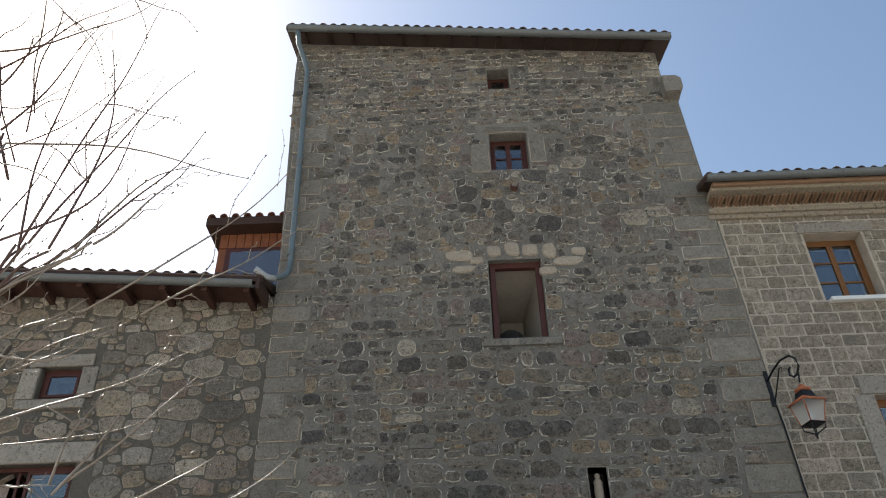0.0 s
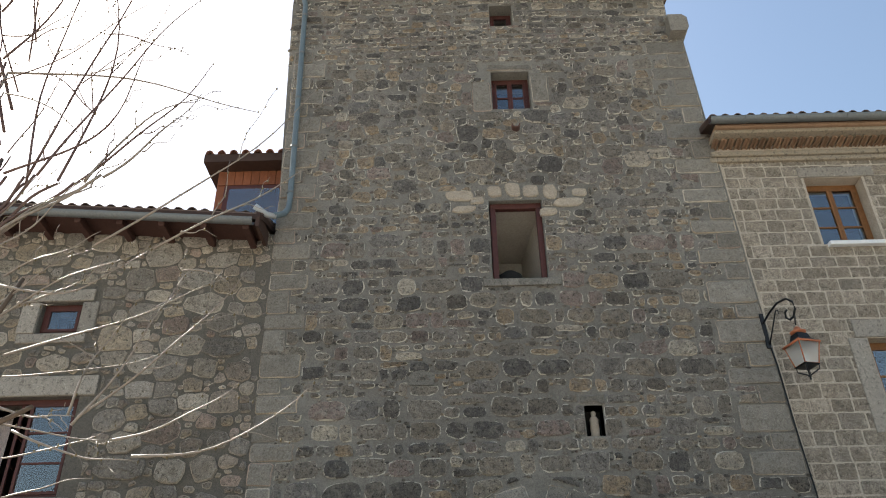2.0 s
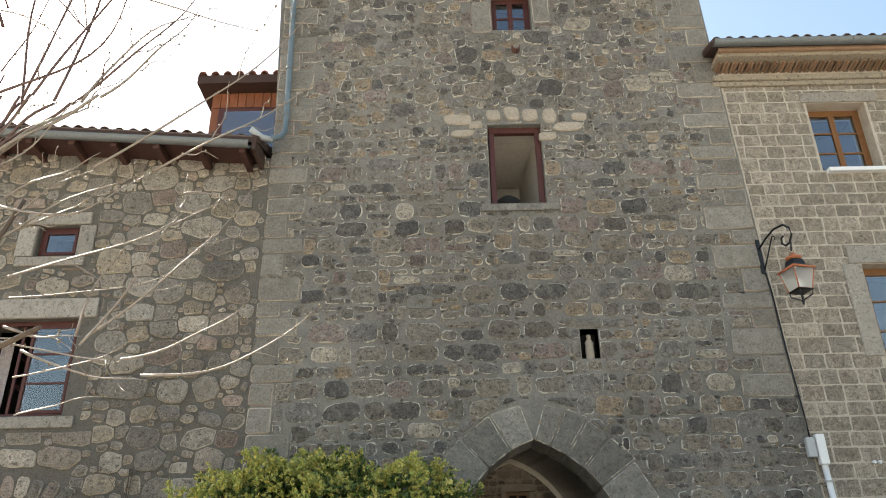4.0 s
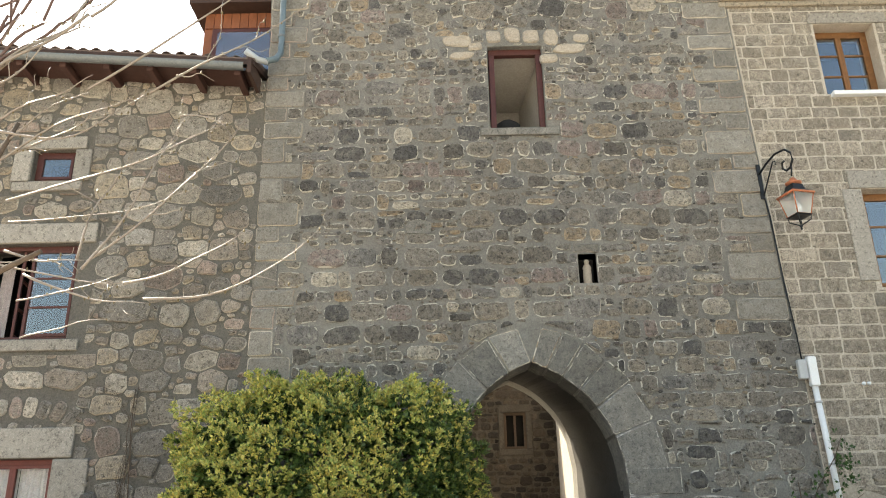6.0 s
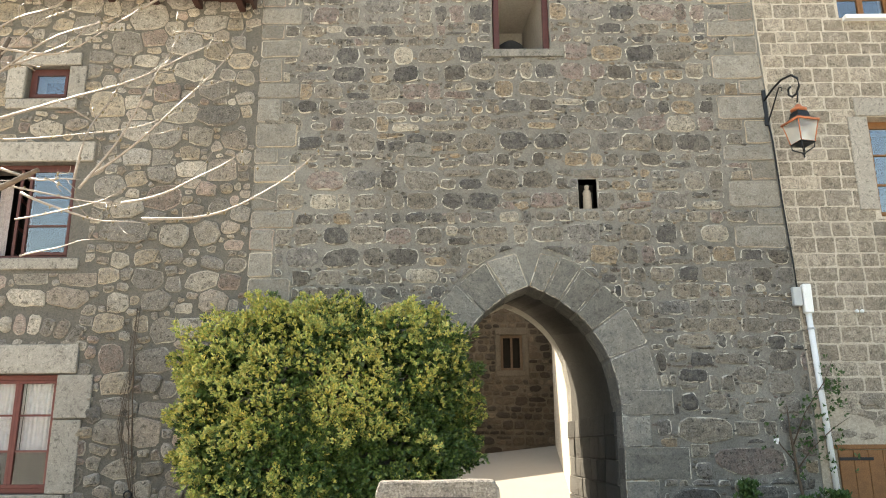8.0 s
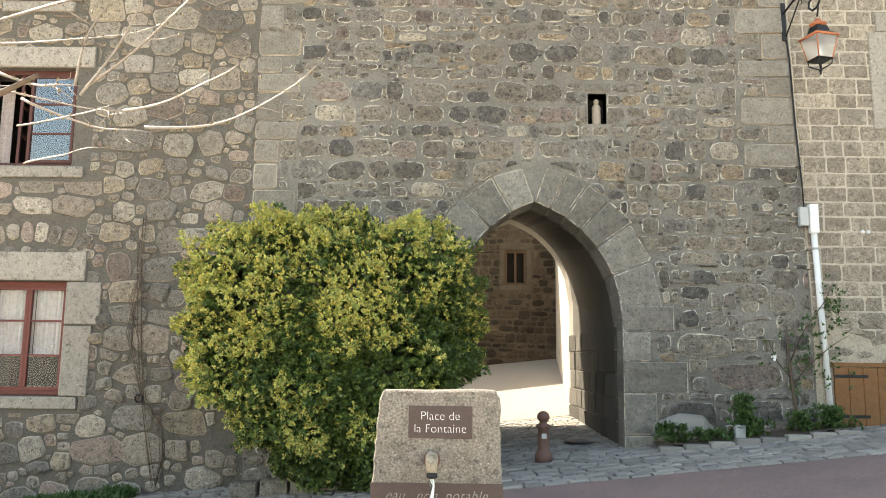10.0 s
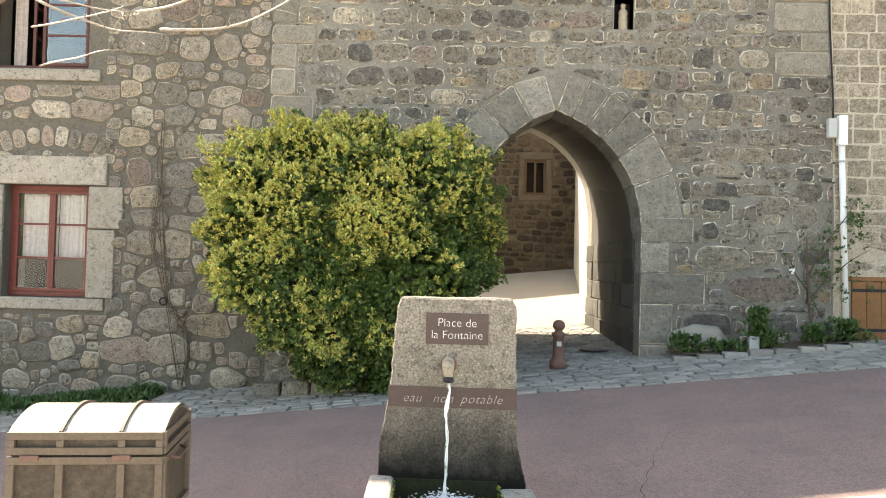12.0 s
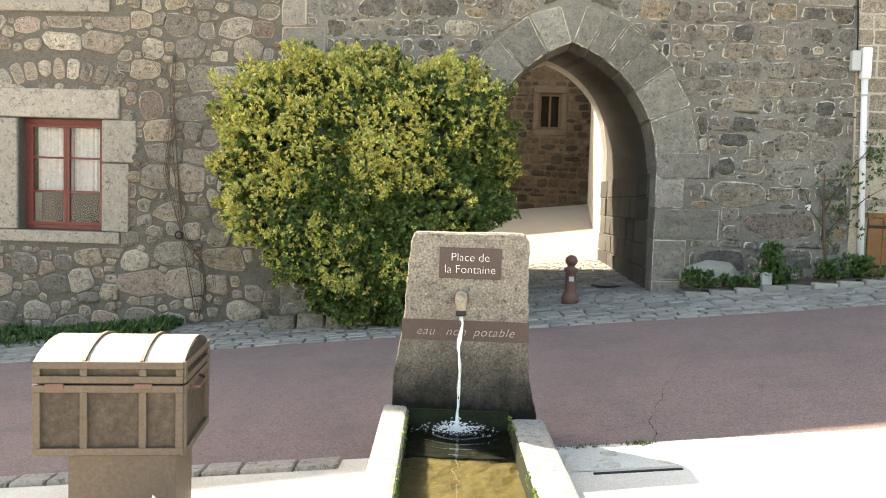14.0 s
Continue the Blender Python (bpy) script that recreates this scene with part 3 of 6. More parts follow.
                bits = [(x, x + w, zz, m), (x, k, m, zz + h), (k, x + w, m, zz + h)] if rng.random() < 0.5 else [(x, x + w, m, zz + h), (x, k, zz, m), (k, x + w, zz, m)]
            for a, b, c, d in bits:
                cx, cz = (a + b) / 2, (c + d) / 2
                if hole and hole(cx, cz) or not x0 - 0.1 < cx < x1 + 0.1:
                    continue
                g, e = rng.uniform(0.004, 0.018), rng.uniform(0.004, 0.02)
                p = cobble(cx, cz, (b - a) / 2 - g, (d - c) / 2 - e, rng, rng.uniform(-0.06, 0.06))
                for q, n in (((x0, 0), (-1, 0)), ((x1, 0), (1, 0))):
                    p = clip(p, q, n) if len(p) > 2 else p
                if len(p) > 2:
                    out.append(p)
            x += w
        z += h
        r += 1
    return out


def cut_boxes(polys, boxes, gap=0.012):
    """Trims outlines so that they keep clear of boxes (x0, x1, z0, z1)."""
    out = []
    for poly in polys:
        for x0, x1, z0, z1 in boxes:
            if len(poly) < 3:
                break
            px, pz = [p[0] for p in poly], [p[1] for p in poly]
            if min(px) < x1 + gap and max(px) > x0 - gap and min(pz) < z1 + gap and max(pz) > z0 - gap:
                tries = [clip(poly, (x0 - gap, 0), (1, 0)), clip(poly, (x1 + gap, 0), (-1, 0)), clip(poly, (0, z0 - gap), (0, 1)), clip(poly, (0, z1 + gap), (0, -1))]
                poly = max(tries, key=lambda q: area(q) if len(q) > 2 else 0)
        if len(poly) > 2 and area(poly) > 0.004:
            out.append(poly)
    return out


def soften(poly, rng, wobble=0.006, corner=0.16):
    """Rounded, uneven corners."""
    q = []
    pts = []
    for a, b in zip(poly, poly[1:] + poly[:1]):
        if math.hypot(a[0] - b[0], a[1] - b[1]) > 0.02:
            pts.append(a)
    if len(pts) < 3:
        pts = poly
    for a, b in zip(pts, pts[1:] + pts[:1]):
        for t in ((corner, 0.5, 1 - corner) if math.hypot(a[0] - b[0], a[1] - b[1]) > 0.1 else (0.3, 0.7)):
            q.append((a[0] + t * (b[0] - a[0]) + rng.uniform(-wobble, wobble), a[1] + t * (b[1] - a[1]) + rng.uniform(-wobble, wobble)))
    return q


def stone_shape(poly, y, proud, rng, back=0.03, lip=0.016):
    """Vertices and faces of one stone that stands proud of the wall's face at y: sides, a narrow lip, a worn face."""
    n = len(poly)
    cx, cz = sum(p[0] for p in poly) / n, sum(p[1] for p in poly) / n
    flat = min(1.0, proud / 0.03)
    tx, tz = rng.uniform(-0.06, 0.06) * flat, rng.uniform(-0.06, 0.06) * flat
    wide = [min(0.35, lip * rng.uniform(0.6, 1.5) / max(0.02, math.hypot(px - cx, pz - cz))) for px, pz in poly]
    vs = [(px, y + back, pz) for px, pz in poly]
    vs += [(px, y - proud * rng.uniform(0.05, 0.35), pz) for px, pz in poly]
    vs += [(px + (cx - px) * k, y - proud * rng.uniform(0.65, 0.95) + (px - cx) * tx + (pz - cz) * tz, pz + (cz - pz) * k) for (px, pz), k in zip(poly, wide)]
    vs += [(cx + (px - cx) * 0.55, y - proud * rng.uniform(0.75, 1.25) + ((px - cx) * tx + (pz - cz) * tz) * 0.55, cz + (pz - cz) * 0.55) for px, pz in poly]
    vs.append((cx, y - proud * rng.uniform(0.9, 1.25), cz))
    fs = []
    for r in (0, n, 2 * n):
        for i in range(n):
            j = (i + 1) % n
            fs.append((r + i, r + j, r + n + j, r + n + i))
    for i in range(n):
        fs.append((3 * n + i, 3 * n + (i + 1) % n, 4 * n))
    return vs, fs


def rim(ob, edge, n):
    """Gives the lip of a stone with n corners a material of its own."""
    ob.data.materials.append(edge)
    ob.data.polygons.foreach_set("material_index", [0] * n + [1] * n + [0] * 2 * n)


def chips(polys, y, material, parent, rng, share=0.3, size=0.03, clear=()):
    """Small pinning stones pressed into the joints, where the corners of the larger ones meet."""
    V, F = [], []
    for poly in polys:
        n = len(poly)
        cx, cz = sum(p[0] for p in poly) / n, sum(p[1] for p in poly) / n
        for px, pz in poly:
            if rng.random() < share / 2:
                d = math.hypot(px - cx, pz - cz)
                k = 1 + 0.025 / max(d, 0.03)
                ex, ez, s = cx + (px - cx) * k, cz + (pz - cz) * k, size * rng.uniform(0.5, 1.4)
                if any(q[0] - 0.06 < ex < q[1] + 0.06 and q[2] - 0.06 < ez < q[3] + 0.06 for q in clear):
                    continue
                o = [(ex + s * 1.3 * rng.uniform(0.6, 1.2) * math.cos(t), ez + s * 0.8 * rng.uniform(0.6, 1.2) * math.sin(t)) for t in [k2 * 1.047 for k2 in range(6)]]
                vs, fs = stone_shape(o, y, 0.02, rng)
                i = len(V)
                V += vs
                F += [tuple(q + i for q in f) for f in fs]
    return raw("pinning_stones", V, F, material, parent, kind="stuff")


def lay_stones(polys, y, proud, material, parent, name, rng, singly=300, near=(0, 2), wobble=0.006, edge=None, corner=0.0):
    """The stones about near are parts of their own; those past that are joined. edge: material of the stones' lips. corner: how far sharp corners are cut."""
    polys = sorted(polys, key=lambda p: math.hypot(p[0][0] - near[0], p[0][1] - near[1]))
    jv, jf, rims = [], [], []
    for i, poly in enumerate(polys):
        o = soften(poly, rng, wobble, corner) if corner else [(x + rng.uniform(-wobble, wobble), z + rng.uniform(-wobble, wobble)) for x, z in poly]
        vs, fs = stone_shape(o, y, proud * rng.uniform(0.4, 1.4), rng)
        n = (len(vs) - 1) // 4
        if i < singly:
            ob = raw(name, vs, fs, material, parent)
            if edge:
                rim(ob, edge, n)
        else:
            k = len(jv)
            jv += vs
            jf += [tuple(a + k for a in f) for f in fs]
            rims += [0] * n + [1] * n + [0] * 2 * n
    if jv:
        ob = raw(name + "s_beyond", jv, jf, material, parent, kind="stuff")
        if edge:
            ob.data.materials.append(edge)
            ob.data.polygons.foreach_set("material_index", rims)


# ---- ground ----
WALL = 10.35


def lie(x, y):
    """Height of the ground: the street climbs to the right and a little towards the gate; behind the gate the lane climbs."""
    xx = max(-14.0, min(14.0, x))
    yy = max(-6.0, min(15.0, y))
    z = 0.5 + 0.105 * xx - 0.02 * (WALL - yy)
    if y > 15.0:
        z += 0.172 * (min(y, 21.0) - 15.0)
    return z


def sheet(name, xs, ys, lift, material, label="", category="", kind="structure", parent=None, rough=0.0):
    vs = [(x, y, lie(x, y) + lift + (rough * noise.noise(Vector((x * 1.3, y * 1.3, 0))) if rough else 0)) for y in ys for x in xs]
    n = len(xs)
    fs = [(j * n + i, j * n + i + 1, (j + 1) * n + i + 1, (j + 1) * n + i) for j in range(len(ys) - 1) for i in range(n - 1)]
    return tagged(raw(name, vs, fs, material, parent, smooth=True), label, category, kind=kind)


def steps(a, b, d):
    return [a + (b - a) * i / max(1, round((b - a) / d)) for i in range(max(1, round((b - a) / d)) + 1)]


sheet("ground", [-900, -200, -60, -30] + steps(-14, 14, 1.0) + [30, 60, 200, 900], [-900, -200, -60, -20] + steps(-6, 21, 1.0) + [40, 100, 300, 900], -0.05, M["pavement"], "pale paved village ground", "ground")
KERB_NEAR, ROAD_FAR = 4.5, 8.4
sheet("road", steps(-14, 14, 0.5), steps(KERB_NEAR, ROAD_FAR, 0.3), -0.012, M["asphalt"], "reddish worn asphalt village street", "road", rough=0.012)
sheet("pavement", steps(-14, 14, 0.5), steps(-4, KERB_NEAR - 0.16, 0.4), 0.0, M["pavement"], "pale concrete square in full sun", "pavement")
sheet("pavement", steps(-0.9, 14, 0.5), [KERB_NEAR - 0.16, KERB_NEAR - 0.005], 0.0, M["pavement"], "pale edge of the square", "pavement")
verge = sheet("pavement", steps(-14, 14, 0.5), steps(ROAD_FAR, 10.6, 0.3), -0.03, M["sett_joint"], "grey stone sett strip along the foot of the walls", "pavement")
lane = sheet("pavement", steps(-0.3, 3.2, 0.35), steps(10.6, 21.2, 0.4), -0.03, M["sett_joint"], "grey sett lane that climbs through the gate", "pavement")


sheet("pavement", steps(-3.0, 3.0, 0.5), steps(15.0, 21.2, 0.4), 0.004, M["gravel"], "pale gravel yard behind the gate", "pavement")


# ---- the tower ----
SPRING, ARCH_X, HALF, RAD = 2.4, 1.23, 1.18, 1.73
APEX = SPRING + math.sqrt(RAD * RAD - (RAD - HALF) ** 2)


def arch_top(x):
    """Height of the pointed arch at x."""
    dx = abs(x - ARCH_X)
    return SPRING + math.sqrt(max(0.0, RAD * RAD - (dx + RAD - HALF) ** 2)) if dx < HALF else 0.0


def tower_left(z):
    return -2.62 - 0.035 * (z - 8.6) if z > 8.6 else -2.62 + 0.01 * (8.6 - z)


def tower_right(z):
    if z > 12.8:
        return 4.42
    return 4.92 - 0.032 * (z - 3.0)


def tower_top(x):
    return 14.72 - 0.1 * (x + 2.8)


TOWER_HOLES = [(1.03, 1.46, 13.14, 13.7), (0.98, 1.67, 11.06, 11.95), (0.81, 1.67, 7.63, 9.1), (1.98, 2.24, 5.14, 5.58)]


def wall_columns(bm, xs, solids, y0, y1):
    """Upright strips of wall between the xs; solids(x) gives the (bottom, top) runs at x."""
    eps = 1e-4
    for xa, xb in zip(xs, xs[1:]):
        for (a0, a1), (b0, b1) in zip(solids(xa + eps), solids(xb - eps)):
            if a1 - a0 < 0.002 and b1 - b0 < 0.002:
                continue
            v = [bm.verts.new((x, y, z)) for y in (y0, y1) for x, z in ((xa, a0), (xb, b0), (xb, b1), (xa, a1))]
            for f in ((0, 1, 2, 3), (7, 6, 5, 4), (0, 4, 5, 1), (3, 2, 6, 7), (0, 3, 7, 4), (1, 5, 6, 2)):
                bm.faces.new([v[i] for i in f])


def runs(x, bottom, top, holes):
    cuts = sorted((z0, z1) for x0, x1, z0, z1 in holes if x0 < x < x1)
    out, z = [], bottom
    for z0, z1 in cuts:
        out.append((z, z0))
        z = z1
    out.append((z, top))
    return out


tower = thing("gate_tower", "tall weathered stone gate tower with a pointed arch", "tower", kind="structure")
bm = bmesh.new()
marks = sorted(set([-2.8, -2.62, 4.42, 4.61, 4.95] + [v for h in TOWER_HOLES for v in h[:2]] + [ARCH_X + HALF * s * k / 14 for s in (-1, 1) for k in range(15)]))


def tower_solids(x):
    low = arch_top(x) if abs(x - ARCH_X) < HALF else -0.6
    if x < -2.62:
        low = 8.6 + (-2.62 - x) / 0.035
    top = tower_top(x)
    if x > 4.42:
        top = min(12.7, 3.0 + (4.92 - x) / 0.032)
    return runs(x, low, max(low, top), TOWER_HOLES)


wall_columns(bm, marks, tower_solids, WALL, WALL + 0.6)
part("wall", bm, M["tower_mortar"], tower, "grey lime mortar bed of the tower's front")
BACK = 15.1
part("wall", prism([(-2.7, -0.6), (-2.1, -0.6), (-2.1, 14.2), (-2.8, 14.2), (-2.62, 8.6)], WALL + 0.6, BACK), M["tower_mortar"], tower)
part("wall", prism([(4.3, -0.6), (4.85, -0.6), (4.42, 13.5), (3.9, 13.5)], WALL + 0.6, BACK), M["tower_mortar"], tower)
bm = bmesh.new()
wall_columns(bm, sorted([-2.1, 4.3] + [ARCH_X + HALF * s * k / 14 for s in (-1, 1) for k in range(15)]), lambda x: [(arch_top(x) + 0.52 if abs(x - ARCH_X) < HALF else -0.6, 13.8)], BACK - 0.5, BACK)
part("wall", bm, M["tower_mortar"], tower)
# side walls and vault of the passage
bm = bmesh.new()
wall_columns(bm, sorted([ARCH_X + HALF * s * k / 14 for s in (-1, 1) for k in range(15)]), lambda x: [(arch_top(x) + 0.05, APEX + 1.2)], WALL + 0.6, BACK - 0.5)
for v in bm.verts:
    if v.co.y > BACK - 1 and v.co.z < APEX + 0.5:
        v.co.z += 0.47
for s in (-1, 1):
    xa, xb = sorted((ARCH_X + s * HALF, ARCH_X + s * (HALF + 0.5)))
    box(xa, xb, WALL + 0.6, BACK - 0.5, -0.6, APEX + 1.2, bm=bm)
part("vault", bm, M["passage"], tower, "stone vault and side walls of the passage, shade put into the colour")

# rooms behind the openings, so that no light leaks through
def room(parent, x0, x1, z0, z1, y0, deep, material, label="", splay=0.15):
    """A recess behind an opening, five sides, widening inwards."""
    a = [(x0, y0, z0), (x1, y0, z0), (x1, y0, z1), (x0, y0, z1)]
    b = [(x0 - splay, y0 + deep, z0), (x1 + splay, y0 + deep, z0), (x1 + splay, y0 + deep, z1 + splay), (x0 - splay, y0 + deep, z1 + splay)]
    t = 0.04
    return raw("reveal", a + b, [(0, 1, 5, 4), (1, 2, 6, 5), (2, 3, 7, 6), (3, 0, 4, 7), (4, 5, 6, 7)], material, parent, label)


def cut_arch(polys, ring):
    """Keeps outlines outside the arch's ring of voussoirs and the jambs below."""
    out = []
    for poly in polys:
        n = len(poly)
        cx, cz = sum(p[0] for p in poly) / n, sum(p[1] for p in poly) / n
        s = 1 if cx >= ARCH_X else -1
        if cz > SPRING + 0.22:
            ox, oz = ARCH_X + s * (HALF - RAD), SPRING
            d = math.hypot(cx - ox, cz - oz)
            if d < RAD + ring + 0.5 and cz < APEX + ring + 0.5:
                nx, nz = (cx - ox) / d, (cz - oz) / d
                if abs(nx) < 0.45 and cz > APEX:
                    nx, nz = s * 0.3, 0.954
                poly = clip(poly, (ox + nx * (RAD + ring + 0.015), oz + nz * (RAD + ring + 0.015)), (-nx, -nz))
        elif abs(cx - ARCH_X) < HALF + 1.0:
            poly = clip(poly, (ARCH_X + s * (HALF + jamb_width(cz) + 0.02), 0), (-s, 0))
        if len(poly) > 2 and area(poly) > 0.006:
            out.append(poly)
    return out


JAMBS = [(0.35, 0.92, 0.5), (0.92, 1.47, 0.42), (1.47, 1.88, 0.84), (1.88, 2.28, 0.36), (2.28, 2.62, 0.68)]


def jamb_width(z):
    for z0, z1, w in JAMBS:
        if z0 <= z < z1:
            return w
    return 0.5


# ---- left house ----
LEFT_HOLES = [(-6.29, -5.11, 1.33, 2.87), (-6.09, -5.47, 6.9, 7.41), (-6.62, -5.19, 4.48, 5.89)]
left = thing("stone_house", "rubble stone house with tiled roof and red-brown windows", "house", kind="structure")
bm = bmesh.new()
wall_columns(bm, sorted(set([-9.5, -2.624] + [v for h in LEFT_HOLES for v in h[:2]])), lambda x: runs(x, -1.6, 8.75 - 0.06 * (x + 6), LEFT_HOLES), WALL, WALL + 0.55)
part("wall", bm, M["left_mortar"], left, "grey-beige mortar bed of the house front")
part("wall", box(-9.5, -8.95, WALL + 0.55, 16, -1.6, 8.9), M["left_mortar"], left)
part("wall", box(-9.5, -2.7, 15.5, 16, -1.6, 8.9), M["left_mortar"], left)

# ---- right house ----
RIGHT_HOLES = [(6.03, 6.98, 8.12, 9.4), (6.22, 7.3, 5.0, 6.51)]
right = thing("stone_house", "coursed stone house with pale joints and a moulded cornice", "house", kind="structure")
bm = bmesh.new()
wall_columns(bm, sorted(set([4.42, 4.6, 4.9, 9.5] + [v for h in RIGHT_HOLES for v in h[:2]])), lambda x: runs(x, -0.3 if x > 4.9 else 3.0 + min(10.2, (4.92 - x) / 0.032), 10.3, RIGHT_HOLES), WALL + 0.012, WALL + 0.55)
part("wall", bm, M["right_mortar"], right, "pale mortar bed of the house front")
part("wall", box(8.95, 9.5, WALL + 0.55, 16, -0.3, 10.3), M["right_mortar"], right)
part("wall", box(4.9, 9.5, 15.5, 16, -0.3, 10.3), M["right_mortar"], right)

# ---- the yard behind the gate ----
yard = thing("yard_house", "old stone house with a small shuttered window behind the gate", "house", kind="structure")
YH = (1.56, 2.16, 3.9, 4.86)
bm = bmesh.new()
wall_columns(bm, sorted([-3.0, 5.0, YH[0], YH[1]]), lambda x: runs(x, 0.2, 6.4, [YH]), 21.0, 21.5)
part("wall", bm, M["yard_shaded_mortar"], yard)
side = thing("yard_wall", "sunlit stone side wall behind the gate", "wall", kind="structure")
raw("wall", [(x, y, z) for z in (0.2, 5.5) for x, y in ((2.43, BACK), (3.4, BACK), (3.6, 21.0), (2.95, 21.0))], [(3, 2, 1, 0), (4, 5, 6, 7), (0, 1, 5, 4), (1, 2, 6, 5), (2, 3, 7, 6), (3, 0, 4, 7)], M["right_mortar"], side)


# ---- roofs, eaves and gutters ----
def half_pipe(p, q, r, thick=0.006, up=True, segs=10, bm=None):
    """A gutter (open upwards) or a canal tile (open downwards) from p to q."""
    bm = bm or bmesh.new()
    p, q = Vector(p), Vector(q)
    d = (q - p).normalized()
    u = d.cross(Vector((0, 0, 1))).normalized()
    w = u.cross(d)
    s = -1 if up else 1
    rings = []
    for c, k in ((p, 1.0), (q, 1.0)):
        outer = [c + r * (math.cos(a) * u + s * math.sin(a) * w) for a in [math.pi * i / segs for i in range(segs + 1)]]
        inner = [c + (r - thick) * (math.cos(a) * u + s * math.sin(a) * w) for a in [math.pi * i / segs for i in range(segs, -1, -1)]]
        rings.append([bm.verts.new(v) for v in outer + inner])
    n = len(rings[0])
    for i in range(n):
        bm.faces.new((rings[0][i], rings[0][(i + 1) % n], rings[1][(i + 1) % n], rings[1][i]))
    for ring in rings:
        for i in range(segs):
            bm.faces.new((ring[i], ring[i + 1], ring[n - 2 - i], ring[n - 1 - i]))
    bmesh.ops.recalc_face_normals(bm, faces=bm.faces[:])
    return bm


def tiled_roof(parent, xl, zl, xr, zr, y0, y1, rise, rows=2, pitch=0.215, back=0.03):
    """A roof slab with a front edge from (xl, zl) to (xr, zr) at y0, and rows of canal tiles along that edge."""
    dz = (y1 - y0) * rise
    v = [(xl, y0, zl), (xr, y0, zr), (xr, y1, zr + dz), (xl, y1, zl + dz)]
    vs = v + [(x, y, z - 0.09) for x, y, z in v]
    roof = raw("roof", vs, [(0, 1, 2, 3), (7, 6, 5, 4), (0, 4, 5, 1), (1, 5, 6, 2), (2, 6, 7, 3), (3, 7, 4, 0)], M["eave_wood"], parent, "dark boarded eaves under clay tiles")
    top = raw("under_tiles", [(x, y, z + 0.004) for x, y, z in v] + [(x, y, z + 0.03) for x, y, z in v], [(4, 5, 6, 7), (0, 1, 5, 4), (1, 2, 6, 5), (2, 3, 7, 6), (3, 0, 4, 7)], M["tile"], roof, "bed of reddish clay tiles")
    n = round((xr - xl) / pitch)
    rr = random.Random(n)
    shared = half_pipe((0, 0, 0), (0, 0.52, 0.52 * rise), 0.085, 0.014, False, 7)
    me = bpy.data.meshes.new("tile")
    shared.to_mesh(me)
    shared.free()
    me.materials.append(M["tile"])
    for r in range(rows):
        for i in range(n):
            f = (i + 0.5) / n
            ob = new("tile", me)
            ob.parent = roof
            y = back + r * 0.42
            ob.location = (xl + (xr - xl) * f + rr.uniform(-0.01, 0.01), y0 + y + rr.uniform(-0.012, 0.012), zl + (zr - zl) * f + y * rise + 0.03 + r * 0.012 + rr.uniform(0, 0.008))
            ob.rotation_euler = (0, 0, rr.uniform(-0.03, 0.03))
    return roof


def joints(parent, p, q, r, n, material, label=""):
    for i in range(n):
        f = (i + 0.7) / n
        c = Vector(p).lerp(Vector(q), f)
        d = (Vector(q) - Vector(p)).normalized() * 0.02
        part("joint", half_pipe(c - d, c + d, r + 0.006, 0.005), material, parent, label)


GUT = ((-2.92, 9.88, 14.68), (4.62, 9.88, 13.93))
tiled_roof(tower, -2.98, 14.78, 4.66, 14.03, 9.92, 15.3, 0.3)
for i in range(15):
    f = (i + 0.5) / 15
    x, z = -2.9 + 7.4 * f, 14.74 - 0.745 * f
    b = box(x - 0.04, x + 0.04, 9.98, WALL + 0.3, -0.06, 0.06, 0.008)
    for v in b.verts:
        v.co.z += z + (v.co.y - 9.9) * 0.3 - 0.07
    part("rafter", b, M["eave_wood"], tower, "dark rafter end under the eaves")
gutter = part("gutter", half_pipe(*GUT, 0.085), M["zinc"], tower, "grey zinc gutter")
joints(gutter, *GUT, 0.085, 7, M["zinc"])
pipe = part("downpipe", tube([(-2.72, 9.9, 14.56), (-2.7, 10.0, 14.3), (-2.58, 10.2, 13.98), (-2.52, 10.22, 13.7), (-2.47, 10.22, 11.3), (-2.43, 10.22, 9.2), (-2.43, 10.2, 8.95), (-2.47, 10.1, 8.78), (-2.6, 9.98, 8.66)], 0.05, 10), M["blue_pipe"], tower, "blue-grey painted downpipe")
for z in (13.4, 12.4, 11.3, 10.2, 9.25):
    part("pipe_clip", lathe([(0.052, 0), (0.06, 0.004), (0.06, 0.04), (0.052, 0.044)], 12, (-2.47 - 0.016 * (z - 11.3), 10.22, z)), M["zinc"], pipe)
part("pipe_outlet", tube([(-2.58, 10.0, 8.66), (-2.7, 9.9, 8.64), (-2.86, 9.78, 8.72)], 0.05, 10), M["grey_box"], tower, "pale grey pipe elbow into the lower gutter")
# corbel at the tower's shoulder
part("corbel", prism([(4.34, 12.66), (4.62, 12.66), (4.69, 12.76), (4.69, 13.0), (4.6, 13.08), (4.34, 13.08)], 10.12, WALL + 0.2), M["quoin"], tower, "projecting rounded stone corbel")
part("wall", prism([(4.36, 11.9), (4.62, 12.0), (4.6, 12.7), (4.36, 12.7)], WALL - 0.004, WALL + 0.3), M["quoin"], tower)

# left house roof
LG = ((-9.4, 9.74, 8.96), (-2.84, 9.74, 8.44))
tiled_roof(left, -9.6, 9.1, -2.72, 8.56, 9.78, 15.8, 0.32, back=0.17)
for i in range(10):
    x = -8.9 + i * 0.66
    b = box(x - 0.05, x + 0.05, 9.8, WALL + 0.25, -0.065, 0.065, 0.01)
